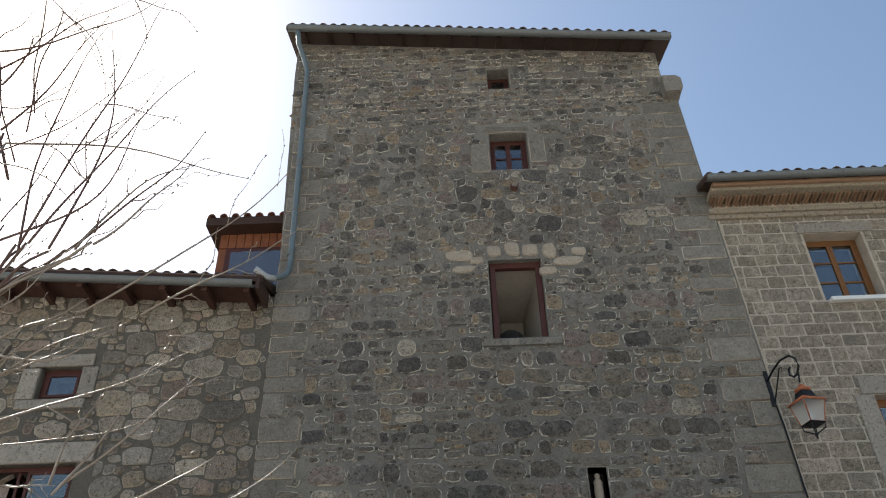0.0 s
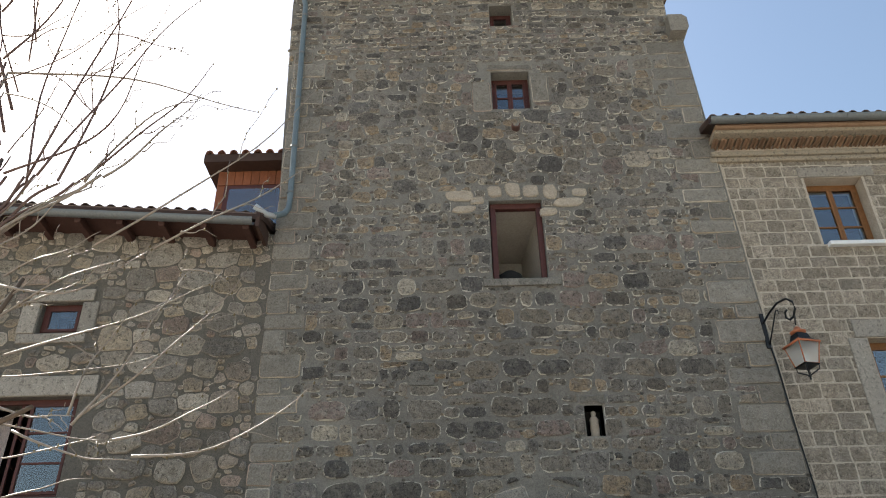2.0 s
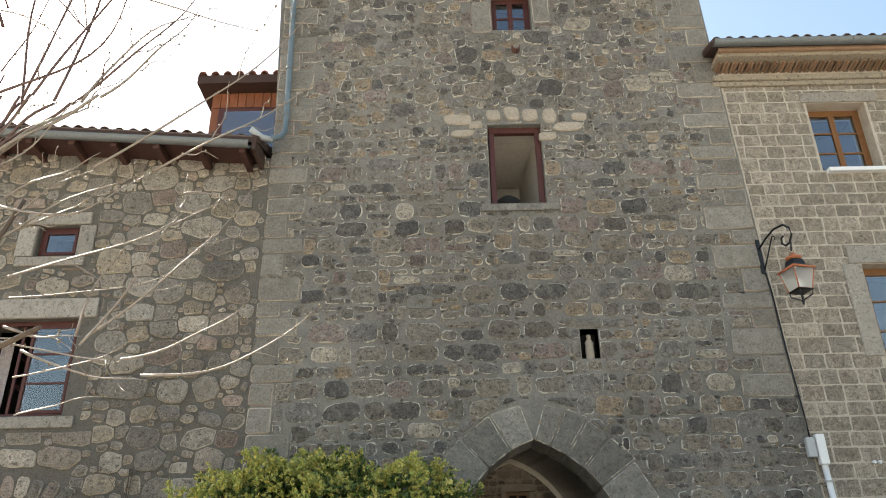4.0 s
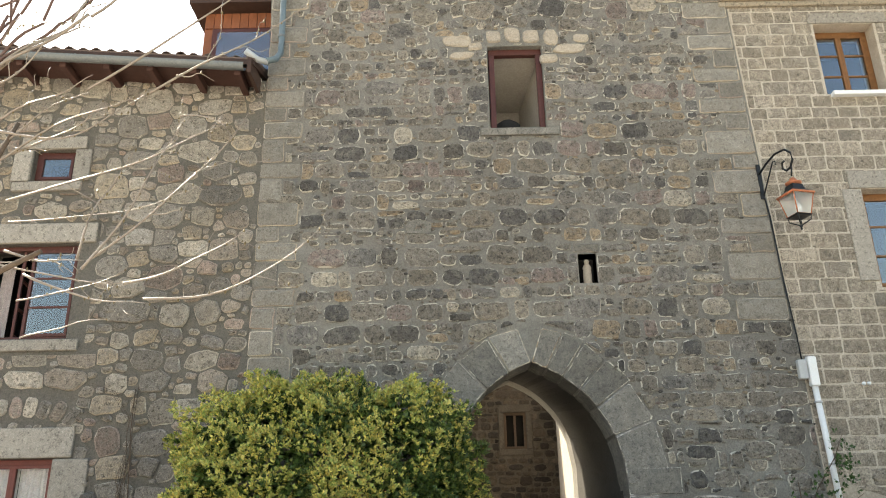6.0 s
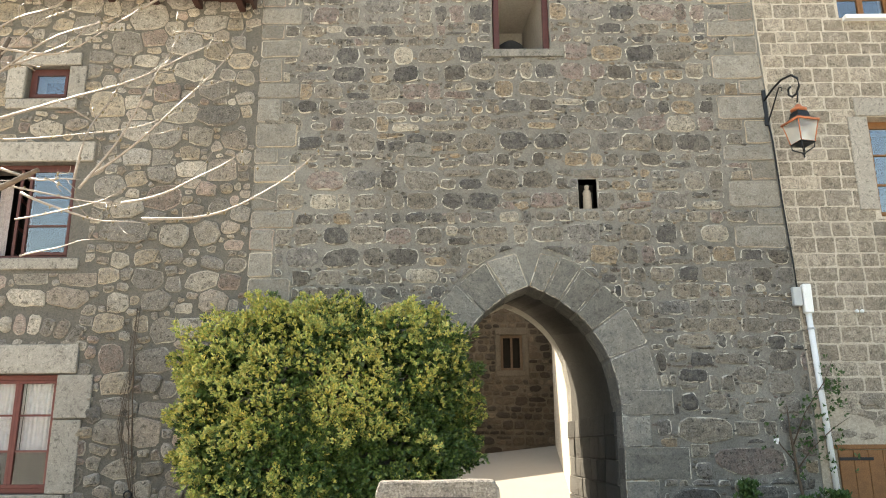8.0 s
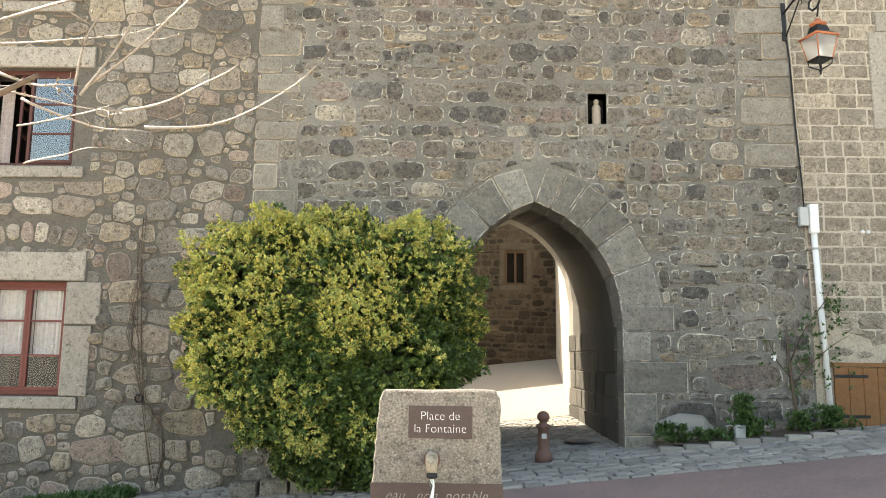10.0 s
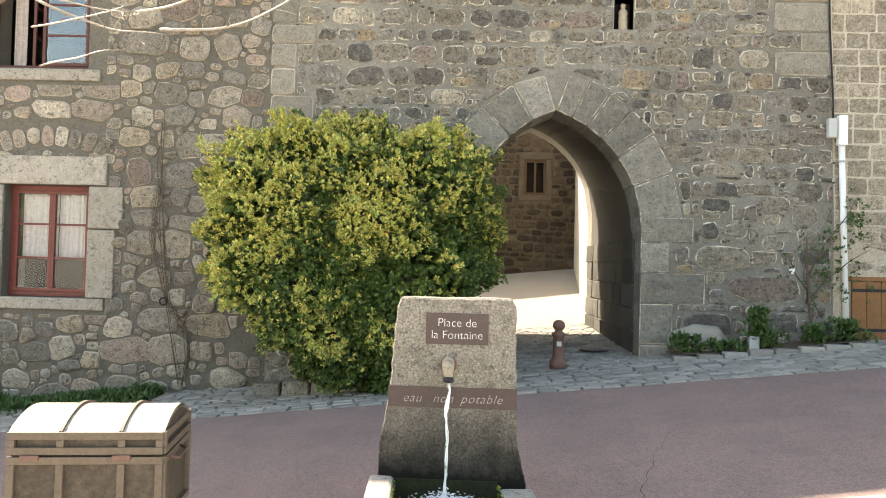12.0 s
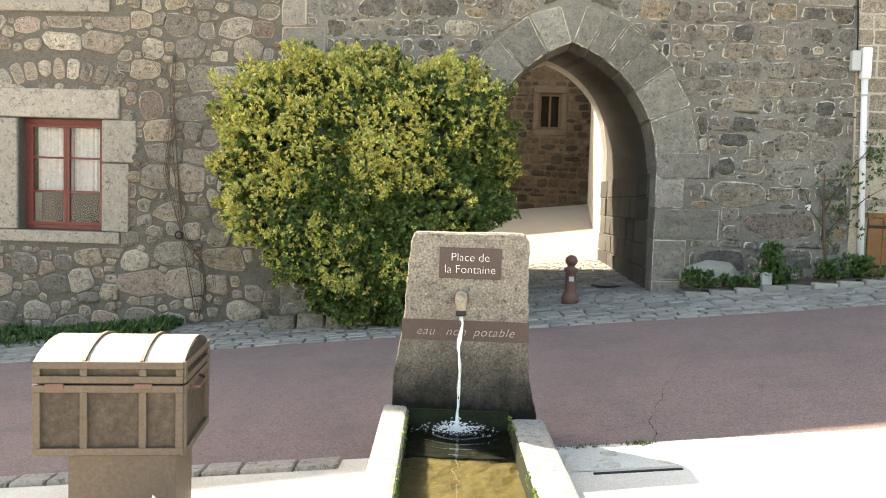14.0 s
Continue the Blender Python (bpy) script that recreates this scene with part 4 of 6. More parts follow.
    for v in b.verts:
        v.co.z += 8.9 - 0.078 * (x + 9.6) - (v.co.y - 9.72) * 0.04
    part("rafter", b, M["rafter_red"], left, "red-brown rafter end under the eaves")
b = box(-9.5, -2.76, 9.84, WALL, -0.015, 0.015)
for v in b.verts:
    v.co.z += 8.985 - 0.078 * (v.co.x + 9.6) - (v.co.y - 9.72) * 0.04
part("soffit", b, M["rafter_red"], left, "red-brown boarded soffit")
lg = part("gutter", half_pipe(*LG, 0.085), M["zinc"], left, "grey zinc gutter")
joints(lg, *LG, 0.085, 6, M["zinc"])
part("bargeboard", prism([(-2.8, 8.32), (-2.74, 8.3), (-2.74, 8.56), (-2.8, 8.58)], 9.72, WALL), M["eave_wood"], left, "dark eave board")
# dormer
dormer = part("dormer", box(-3.97, -2.75, 11.05, 13.0, 8.9, 10.46), M["cladding"], left, "dormer clad in red-brown boards")
for i in range(8):
    x = -3.95 + i * 0.147
    part("board", box(x, x + 0.138, 11.02, 11.05, 10.16, 10.46, 0.004), M["cladding"], dormer)
part("dormer_roof", prism([(-4.16, 10.46), (-2.7, 10.46), (-2.7, 10.63), (-4.16, 10.63)], 10.72, 13.2), M["eave_wood"], dormer, "dark overhanging dormer roof")
for i in range(7):
    part("tile", half_pipe((-4.07 + i * 0.215, 10.69, 10.62), (-4.07 + i * 0.215, 11.3, 10.7), 0.07, 0.014, False, 7), M["red_tile"], dormer)


part("dormer_window", box(-3.82, -2.8, 11.0, 11.04, 9.3, 10.14, 0.01), M["win_wood"], dormer, "red-brown dormer window frame")
part("dormer_pane", box(-3.72, -2.82, 10.985, 10.998, 9.3, 10.05), M["glass"], dormer, "dormer pane with sky reflection")


dormer.location.z = -0.12


# ---- windows ----
def window(parent, x0, x1, z0, z1, cols, rows, material, recess=0.2, bar=0.055, label="", glazed=True, skip=(), room_mat="painted_dark", panes="glass"):
    """A casement in its opening, with frame, glazing bars, a pane in each field, and a room painted near black behind.
    """
    y = WALL + recess
    b = bmesh.new()
    for a in ((x0, x1, z1 - bar, z1), (x0, x1, z0, z0 + bar), (x0, x0 + bar, z0 + bar, z1 - bar), (x1 - bar, x1, z0 + bar, z1 - bar)):
        box(a[0], a[1], y, y + 0.07, a[2], a[3], 0.006, bm=b)
    w = part("window", b, material, parent, label)
    w["kind"] = "structure"
    ix0, ix1, iz0, iz1 = x0 + bar, x1 - bar, z0 + bar, z1 - bar
    for i in range(cols):
        a0, a1 = ix0 + (ix1 - ix0) * i / cols, ix0 + (ix1 - ix0) * (i + 1) / cols
        if i not in skip:
            s = bmesh.new()
            m = 0.045
            for q in ((a0, a1, iz1 - m, iz1), (a0, a1, iz0, iz0 + m), (a0, a0 + m, iz0 + m, iz1 - m), (a1 - m, a1, iz0 + m, iz1 - m)):
                box(q[0], q[1], y - 0.012, y + 0.04, q[2], q[3], 0.005, bm=s)
            for r in range(1, rows):
                z = iz0 + (iz1 - iz0) * r / rows
                box(a0 + m, a1 - m, y - 0.004, y + 0.03, z - 0.014, z + 0.014, 0.003, bm=s)
            part("sash", s, material, w)
            if glazed:
                for r in range(rows):
                    p = part("pane", box(a0 + m, a1 - m, y + 0.012, y + 0.018, iz0 + (iz1 - iz0) * r / rows + 0.014, iz0 + (iz1 - iz0) * (r + 1) / rows - 0.014), M[panes], w)
                    p.visible_shadow = False
    room(w, x0, x1, z0, z1, y + 0.08, 1.2, M[room_mat], "room behind the window, its dimness painted near black", 0.3)
    return w


def curtain(parent, x0, x1, z0, z1, y, material, label):
    n = 24
    vs = [(x0 + (x1 - x0) * i / n, y + 0.012 * math.sin(i * 1.9), z) for z in (z0, z1) for i in range(n + 1)]
    vs += [(x, yy + 0.004, z) for x, yy, z in vs]
    k = n + 1
    fs = [(i, i + 1, k + i + 1, k + i) for i in range(n)] + [(2 * k + i, 3 * k + i, 3 * k + i + 1, 2 * k + i + 1) for i in range(n)] + [(i, 2 * k + i, 2 * k + i + 1, i + 1) for i in range(n)]
    return raw("curtain", vs, fs, material, parent, label)


w2 = window(tower, 0.98, 1.67, 11.06, 11.95, 2, 2, M["win_wood"], 0.22, 0.06, "small red-brown four-pane window")
wn_ = window(tower, 1.03, 1.46, 13.14, 13.7, 1, 1, M["win_wood"], 0.26, 0.05, "tiny dark attic window")
# open window over the gate: frame and a plastered recess
b = bmesh.new()
for a in ((0.83, 0.92, 7.63, 9.0), (1.58, 1.67, 7.63, 9.0), (0.83, 1.67, 9.0, 9.1)):
    box(a[0], a[1], WALL + 0.1, WALL + 0.2, a[2], a[3], 0.008, bm=b)
open_frame = part("window", b, M["win_wood"], tower, "unglazed red-brown window frame over the gate")
room(open_frame, 0.83, 1.67, 7.63, 9.1, WALL + 0.21, 1.5, M["plaster"], "whitewashed splayed window recess", -0.22)
part("sill_object", lathe([(0.24, 0), (0.25, 0.1), (0.2, 0.3), (0.1, 0.38), (0.01, 0.4)], 16, (1.12, WALL + 0.5, 7.63)), M["painted_dark"], open_frame, "dark rounded object inside the opening")
part("sill", box(0.66, 1.86, WALL - 0.04, WALL + 0.6, 7.5, 7.625, 0.012), M["dressed"], tower, "long grey stone sill")
room(w2, 0.98, 1.67, 11.06, 11.95, WALL + 0.6, 0.5, M["painted_dark"])
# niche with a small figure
room(tower, 1.98, 2.24, 5.14, 5.58, WALL + 0.02, 0.25, M["painted_dark"], "small wall niche with its shade painted near black", 0.0)
figure = thing("statuette", "small pale stone figure standing in a wall niche", "statue")
mesh_object("figure", lathe([(0.06, 0), (0.065, 0.02), (0.058, 0.05), (0.062, 0.14), (0.055, 0.22), (0.062, 0.26), (0.04, 0.3), (0.025, 0.315), (0.034, 0.335), (0.037, 0.355), (0.025, 0.38), (0.005, 0.39)], 16), M["statue"], figure)
figure.location = (2.115, WALL + 0.1, 5.14)
figure.scale = (1.05, 0.8, 1.0)
# drain hole and slot
part("spout", half_pipe((1.35, 10.2, 10.6), (1.35, 10.5, 10.62), 0.075, 0.02, True, 8), M["rust_iron"], tower, "short dark drain spout")
part("stone", prism([(-0.47, 5.94), (-0.12, 5.92), (-0.1, 6.1), (-0.3, 6.16), (-0.47, 6.12)], WALL - 0.02, WALL + 0.05), M["dressed"], tower, "dark slotted stone")

wl3 = window(left, -6.29, -5.11, 1.33, 2.87, 2, 3, M["win_red"], 0.16, 0.07, "red-brown two-leaf window with lace curtains", panes="low_glass")
for i in range(2):
    cx = -6.17 + i * 0.52
    curtain(wl3, cx, cx + 0.5, 1.86, 2.78, WALL + 0.27, M["lace"], "white lace half curtain with a pink reflection in its colour")
window(left, -6.09, -5.47, 6.9, 7.41, 1, 1, M["win_wood"], 0.1, 0.06, "small red-brown window under the eaves")
wl2 = window(left, -6.62, -5.19, 4.48, 5.89, 2, 3, M["win_wood"], 0.12, 0.06, "red-brown window with one leaf open", skip=(0,))
curtain(wl2, -6.6, -6.42, 4.6, 5.8, WALL + 0.6, M["lace"], "white curtain")
leaf = bmesh.new()
for a in ((0.0, 0.6, 0.0, 0.05), (0, 0.6, 1.23, 1.28), (0, 0.05, 0.05, 1.23), (0.55, 0.6, 0.05, 1.23), (0.05, 0.55, 0.42, 0.45), (0.05, 0.55, 0.84, 0.87)):
    box(-0.02, 0.02, a[0], a[1], a[2], a[3], 0.004, bm=leaf)
ol = part("open_leaf", leaf, M["win_wood"], wl2, "window leaf standing open inwards")
ol.matrix_basis = pose(-6.05, WALL + 0.16, 4.55, 0, 0, 12)
# stone surrounds
for x0, x1, z0, z1, big in [(-6.62, -4.86, 2.87, 3.27, 0), (-6.5, -4.95, 5.89, 6.2, 0), (-6.3, -5.3, 7.41, 7.62, 0), (-5.11, -4.62, 2.28, 2.86, 0), (-5.11, -4.72, 1.33, 2.27, 0), (-6.6, -6.29, 1.33, 2.86, 0), (-6.9, -4.85, 1.16, 1.33, 0), (-6.8, -5.0, 4.3, 4.47, 0), (-5.46, -5.2, 6.88, 7.4, 0), (-6.38, -6.1, 6.88, 7.4, 0), (-6.35, -5.3, 6.72, 6.88, 0)]:
    part("dressed_stone", box(x0 + 0.005, x1 - 0.005, WALL - 0.045, WALL + 0.16, z0 + 0.004, z1 - 0.004, 0.018), M["granite"], left, "pale granite surround stone")

window(right, 6.03, 6.98, 8.12, 9.4, 2, 3, M["oak"], 0.24, 0.07, "orange-brown wooden casement window")
window(right, 6.22, 7.3, 5.0, 6.51, 2, 3, M["oak"], 0.2, 0.07, "orange-brown wooden casement window")
part("sill", box(6.08, 7.2, WALL - 0.09, WALL + 0.2, 8.06, 8.13, 0.01), M["white_plastic"], right, "white window sill bar")
part("lintel", box(5.95, 7.2, WALL - 0.014, WALL + 0.22, 9.41, 9.6, 0.012), M["granite"], right, "flat grey stone lintel")
part("lintel", box(6.05, 7.6, WALL - 0.014, WALL + 0.2, 6.52, 6.8, 0.012), M["granite"], right, "flat grey stone lintel")
part("jamb", box(5.93, 6.21, WALL - 0.012, WALL + 0.2, 5.1, 6.51, 0.012), M["granite"], right, "grey jamb stone")
# cornice
for k, (z0, z1, out, m) in enumerate([(9.74, 9.83, 0.05, "limestone"), (9.83, 9.93, 0.09, "limestone"), (10.1, 10.17, 0.36, "limestone"), (10.17, 10.24, 0.42, "terracotta")]):
    part("moulding", box(4.56 + 0.02 * k, 9.5, WALL - out, WALL + 0.1, z0, z1, 0.02), M[m], right, "warm moulded cornice course")
for i in range(34):
    x = 4.66 + i * 0.132
    part("modillion", half_pipe((x, WALL + 0.05, 10.02), (x, WALL - 0.22, 10.05), 0.05, 0.02, False, 7), M["terracotta"], right, "curved clay modillion")
tiled_roof(right, 4.5, 10.31, 9.6, 10.31, 9.88, 15.8, 0.3)
RG = ((4.5, 9.82, 10.26), (9.5, 9.82, 10.26))
rg = part("gutter", half_pipe(*RG, 0.085), M["zinc"], right, "weathered zinc gutter")
joints(rg, *RG, 0.085, 6, M["zinc"])
# rendered foot of the house with its flaking patches
part("render", prism([(4.93, 0.2), (9.5, 0.2), (9.5, 2.5), (7.5, 2.45), (6.2, 2.6), (5.7, 2.2), (5.4, 2.3), (4.93, 2.5)], WALL - 0.012, WALL + 0.1), M["render"], right, "flaking beige render over the foot of the wall")
rr = random.Random(21)
for i in range(22):
    x, z = rr.uniform(5.15, 7.2), rr.uniform(1.9, 2.5)
    p = [(x + 0.14 * rr.uniform(0.5, 1.2) * math.cos(a), z + 0.06 * rr.uniform(0.5, 1.2) * math.sin(a)) for a in [2 * math.pi * k / 9 for k in range(9)]]
    vs, fs = stone_shape(p, WALL - 0.012, 0.006, rr)
    raw("bare_stone", vs, fs, M["right_stone"], right, "brown stone where render has flaked")
hatch = thing("meter_hatch", "varnished wooden hatch with iron hinges in the wall", "hatch", kind="structure")
for i in range(4):
    x = 5.16 + i * 0.19
    part("board", box(x, x + 0.186, WALL - 0.05, WALL - 0.014, 1.08, 1.83, 0.006), M["oak"], hatch)
part("hinge", box(5.16, 5.6, WALL - 0.058, WALL - 0.05, 1.7, 1.74, 0.002), M["iron"], hatch, "black iron strap hinge")
part("hinge", box(5.16, 5.6, WALL - 0.058, WALL - 0.05, 1.18, 1.22, 0.002), M["iron"], hatch, "black iron strap hinge")
part("lintel", box(5.1, 6.0, WALL - 0.06, WALL, 1.84, 1.9, 0.008), M["oak"], hatch)

# yard window
b = bmesh.new()
for a in ((YH[0], YH[1], YH[3] - 0.07, YH[3]), (YH[0], YH[1], YH[2], YH[2] + 0.07), (YH[0], YH[0] + 0.07, YH[2] + 0.07, YH[3] - 0.07), (YH[1] - 0.07, YH[1], YH[2] + 0.07, YH[3] - 0.07), (YH[0] + 0.27, YH[0] + 0.33, YH[2] + 0.07, YH[3] - 0.07)):
    box(a[0], a[1], 21.06, 21.12, a[2], a[3], 0.006, bm=b)
yw = part("window", b, M["stem"], yard, "dark barred yard window")
# near-black sheet in place of the unlit room
part("backing", box(YH[0], YH[1], 21.3, 21.34, YH[2], YH[3]), M["painted_dark"], yw)
for x0, x1, z0, z1 in ((YH[0] - 0.14, YH[1] + 0.14, YH[3] + 0.01, YH[3] + 0.2), (YH[0] - 0.14, YH[1] + 0.14, YH[2] - 0.16, YH[2] - 0.01), (YH[0] - 0.14, YH[0] - 0.01, YH[2], YH[3]), (YH[1] + 0.01, YH[1] + 0.14, YH[2], YH[3])):
    part("dressed_stone", box(x0, x1, 20.96, 21.1, z0, z1, 0.015), M["yard_shaded_mortar"], yard)

# ---- cable, pipe and box at the tower's corner ----
conduit = thing("white_conduit", "white plastic drain conduit clipped to the wall", "pipe")
part("pipe", tube([(4.99, WALL - 0.05, 3.72), (5.09, WALL - 0.05, 1.1)], 0.04, 10), M["white_plastic"], conduit)
part("hood", box(4.93, 5.05, WALL - 0.12, WALL - 0.015, 3.62, 4.02, 0.02), M["white_plastic"], conduit, "white pipe hood")
for z in (1.6, 2.6, 3.4):
    part("clip", lathe([(0.042, 0), (0.05, 0.003), (0.05, 0.025), (0.042, 0.028)], 12, (5.09 - 0.038 * (z - 1.1), WALL - 0.05, z)), M["grey_box"], conduit)
jbox = thing("junction_box", "small grey electrical junction box on the wall", "box")
part("body", box(4.8, 4.92, WALL - 0.1, WALL - 0.02, 3.72, 3.98, 0.012), M["grey_box"], jbox)
part("cable", tube([(4.77, WALL - 0.03, 6.38), (4.8, WALL - 0.03, 6.1), (4.83, WALL - 0.03, 5.2), (4.88, WALL - 0.03, 4.3), (4.88, WALL - 0.05, 3.98)], 0.012, 6), M["iron"], jbox, "black cable down the wall")

for dx in (0.0, 0.07):
    peg = thing("wall_peg", "tiny white ceramic peg on the rendered wall", "insulator", group="wall pegs")
    part("knob", lathe([(0.012, 0), (0.024, 0.01), (0.026, 0.03), (0.012, 0.05)], 10), M["white_plastic"], peg)
    peg.matrix_basis = pose(5.66 + dx, WALL - 0.012, 3.65, 90)

# ---- wall lantern ----
lantern = thing("wall_lantern", "black and copper street lantern on a scrolled bracket", "street lamp")
part("wall_plate", box(4.715, 4.775, WALL - 0.045, WALL - 0.018, 6.36, 6.92, 0.008), M["iron"], lantern)
LX, LY = 4.87, 9.62
arm = [(4.745, WALL - 0.04, 6.76), (4.78, 10.1, 6.83), (4.82, 9.88, 6.87), (4.87, 9.68, 6.84), (4.9, 9.58, 6.74), (4.9, 9.56, 6.62), (4.88, 9.62, 6.53), (4.86, 9.7, 6.52), (4.84, 9.76, 6.58), (4.84, 9.75, 6.66), (4.85, 9.7, 6.67)]
part("arm", tube(arm, 0.016, 8), M["iron"], lantern, "scrolled iron arm")
part("brace", tube([(4.765, WALL - 0.04, 6.42), (4.79, 10.12, 6.62), (4.82, 9.98, 6.8), (4.83, 9.93, 6.78), (4.83, 9.94, 6.73)], 0.011, 6), M["iron"], lantern)
part("hanger", tube([(4.89, 9.6, 6.54), (4.875, 9.62, 6.4)], 0.012, 6), M["iron"], lantern)
part("cap", lathe([(0.06, 0), (0.12, 0.02), (0.13, 0.045), (0.06, 0.08), (0.055, 0.11), (0.02, 0.14)], 16, (LX, LY, 6.29)), M["copper"], lantern, "copper crown")


def frustum(cx, cy, z0, r0, z1, r1, turn=0.4, open_=False):
    b = bmesh.new()
    rings = [[b.verts.new((cx + r * math.cos(turn + math.pi / 4 + k * math.pi / 2), cy + r * math.sin(turn + math.pi / 4 + k * math.pi / 2), z)) for k in range(4)] for z, r in ((z0, r0), (z1, r1))]
    for k in range(4):
        b.faces.new((rings[0][k], rings[0][(k + 1) % 4], rings[1][(k + 1) % 4], rings[1][k]))
    if not open_:
        b.faces.new(rings[0][::-1])
        b.faces.new(rings[1])
    return b


TURN = 0.25
part("roof", frustum(LX, LY, 6.13, 0.27, 6.2, 0.16, TURN), M["iron"], lantern, "black sloping lantern roof")
part("roof_top", frustum(LX, LY, 6.2, 0.16, 6.29, 0.13, TURN), M["iron"], lantern)
part("base", frustum(LX, LY, 5.745, 0.17, 5.765, 0.2, TURN), M["iron"], lantern, "dark lantern base")
for k in range(4):
    a = TURN + math.pi / 4 + k * math.pi / 2
    a2 = a + math.pi / 2
    lo = [Vector((LX + 0.175 * math.cos(q), LY + 0.175 * math.sin(q), 5.765)) for q in (a, a2)]
    hi = [Vector((LX + 0.265 * math.cos(q), LY + 0.265 * math.sin(q), 6.115)) for q in (a, a2)]
    part("post", tube([lo[0], hi[0]], 0.01, 6), M["copper"], lantern, "copper corner bar")
    part("rim", tube([hi[0] + (hi[0] - Vector((LX, LY, 6.115))) * 0.06, hi[1] + (hi[1] - Vector((LX, LY, 6.115))) * 0.06], 0.02, 6), M["copper"], lantern, "copper rim bar")
    part("bottom_rail", tube([lo[0], lo[1]], 0.012, 6), M["copper"], lantern, "copper bottom rail")
    p = raw("pane", [*lo, *reversed(hi)] + [v + Vector((LX - v.x, LY - v.y, 0)) * 0.02 for v in [*lo, *reversed(hi)]], [(0, 1, 2, 3), (7, 6, 5, 4), (0, 4, 5, 1), (1, 5, 6, 2), (2, 6, 7, 3), (3, 7, 4, 0)], M["lantern_glass"], lantern, "frosted pane")
    p.visible_shadow = False
    c = Vector((LX, LY, 0))
    part("scroll", tube([(LX + 0.17 * math.cos(a), LY + 0.17 * math.sin(a), 5.74), (LX + 0.16 * math.cos(a), LY + 0.16 * math.sin(a), 5.68), (LX + 0.06 * math.cos(a), LY + 0.06 * math.sin(a), 5.63), (LX, LY, 5.6)], 0.01, 6), M["iron"], lantern)
part("finial", lathe([(0.005, 0), (0.02, 0.02), (0.012, 0.04), (0.03, 0.06), (0.01, 0.09)], 10, (LX, LY, 5.53)), M["iron"], lantern)
part("bulb", lathe([(0.02, 0), (0.05, 0.05), (0.06, 0.1), (0.04, 0.15), (0.02, 0.18)], 12, (LX, LY, 5.8)), M["white_plastic"], lantern, "unlit bulb")

for o in lantern.children:
    if o.name.split(".")[0] not in ("wall_plate", "arm", "brace", "hanger"):
        o.matrix_basis = Matrix.Translation((LX + 0.01, LY, 6.35)) @ Matrix.Diagonal((0.84, 0.84, 0.86, 1)) @ Matrix.Translation((-LX, -LY, -6.4))

# ---- bollard ----
bollard = thing("bollard", "rust-brown cast-iron bollard with a ball top", "bollard", (1.28, 9.9, lie(1.28, 9.9) - 0.02))
part("post", lathe([(0.11, 0), (0.11, 0.12), (0.085, 0.14), (0.075, 0.18), (0.068, 0.42), (0.09, 0.44), (0.09, 0.47), (0.05, 0.49), (0.045, 0.52)], 20), M["rust_iron"], bollard)
part("ball", lathe([(0.02, 0), (0.055, 0.015), (0.078, 0.05), (0.08, 0.075), (0.07, 0.11), (0.04, 0.135), (0.005, 0.145)], 18, (0, 0, 0.5)), M["rust_iron"], bollard, "cast ball top")
part("sticker", box(-0.03, 0.03, -0.078, -0.072, 0.31, 0.37), M["grey_box"], bollard, "small worn pale sticker")

# ---- fountain ----
FY = 4.6
fountain = thing("fountain", "rough granite street fountain with a running spout", "fountain")
left_edge = [(-0.42, 0.2), (-0.42, 0.5), (-0.405, 0.75), (-0.4, 0.86), (-0.375, 1.0), (-0.352, 1.16), (-0.335, 1.4), (-0.318, 1.62), (-0.298, 1.695)]
right_edge = [(0.37, 1.705), (0.4, 1.66), (0.402, 1.4), (0.412, 1.15), (0.418, 1.0), (0.425, 0.85), (0.45, 0.7), (0.48, 0.6), (0.48, 0.2)]
b = bmesh.new()
rng = random.Random(11)
outline = []
for pts in (left_edge, [(-0.298, 1.695), (0.37, 1.705)], right_edge):
    for p, q in zip(pts, pts[1:]):
        for k in range(5):
            f = k / 5
            outline.append((p[0] + (q[0] - p[0]) * f + rng.uniform(-0.004, 0.004), p[1] + (q[1] - p[1]) * f + rng.uniform(-0.004, 0.004)))
n = len(outline)
cx, cz = 0.03, 1.0
rows_ = []
for y, k in ((FY, 0.985), (FY + 0.015, 1.0), (FY + 0.21, 1.0), (FY + 0.225, 0.985)):
    rows_.append([b.verts.new((cx + (x - cx) * k, y + rng.uniform(-0.003, 0.003), cz + (z - cz) * k)) for x, z in outline])
for p, q in zip(rows_, rows_[1:]):
    for i in range(n):
        b.faces.new((p[i], p[(i + 1) % n], q[(i + 1) % n], q[i]))
b.faces.new(rows_[0])
b.faces.new(rows_[-1][::-1])
bmesh.ops.recalc_face_normals(b, faces=b.faces[:])
part("slab", b, M["fountain_stone"], fountain, "upright granite slab with chipped edges")
plaque = part("plaque", box(-0.141, 0.234, FY - 0.006, FY + 0.01, 1.425, 1.612, 0.003), M["plaque"], fountain, "dark brown name plaque")
band = part("band", box(-0.358, 0.415, FY - 0.004, FY + 0.01, 1.045, 1.17, 0.002), M["plaque"], fountain, "brown warning band")


def writing(text, x, z, y, size, parent, material, shear=0.0, space=1.0, extrude=0.0012, bold=0.0):
    c = bpy.data.curves.new("lettering", "FONT")
    c.body, c.size, c.align_x, c.align_y, c.extrude, c.shear, c.space_character, c.offset = text, size, "CENTER", "CENTER", extrude, shear, space, bold
    tmp = bpy.data.objects.new("tmp", c)
    me = bpy.data.meshes.new_from_object(tmp)
    bpy.data.objects.remove(tmp)
    whole = bmesh.new()
    whole.from_mesh(me)
    bpy.data.meshes.remove(me)
    left_over = set(whole.verts)
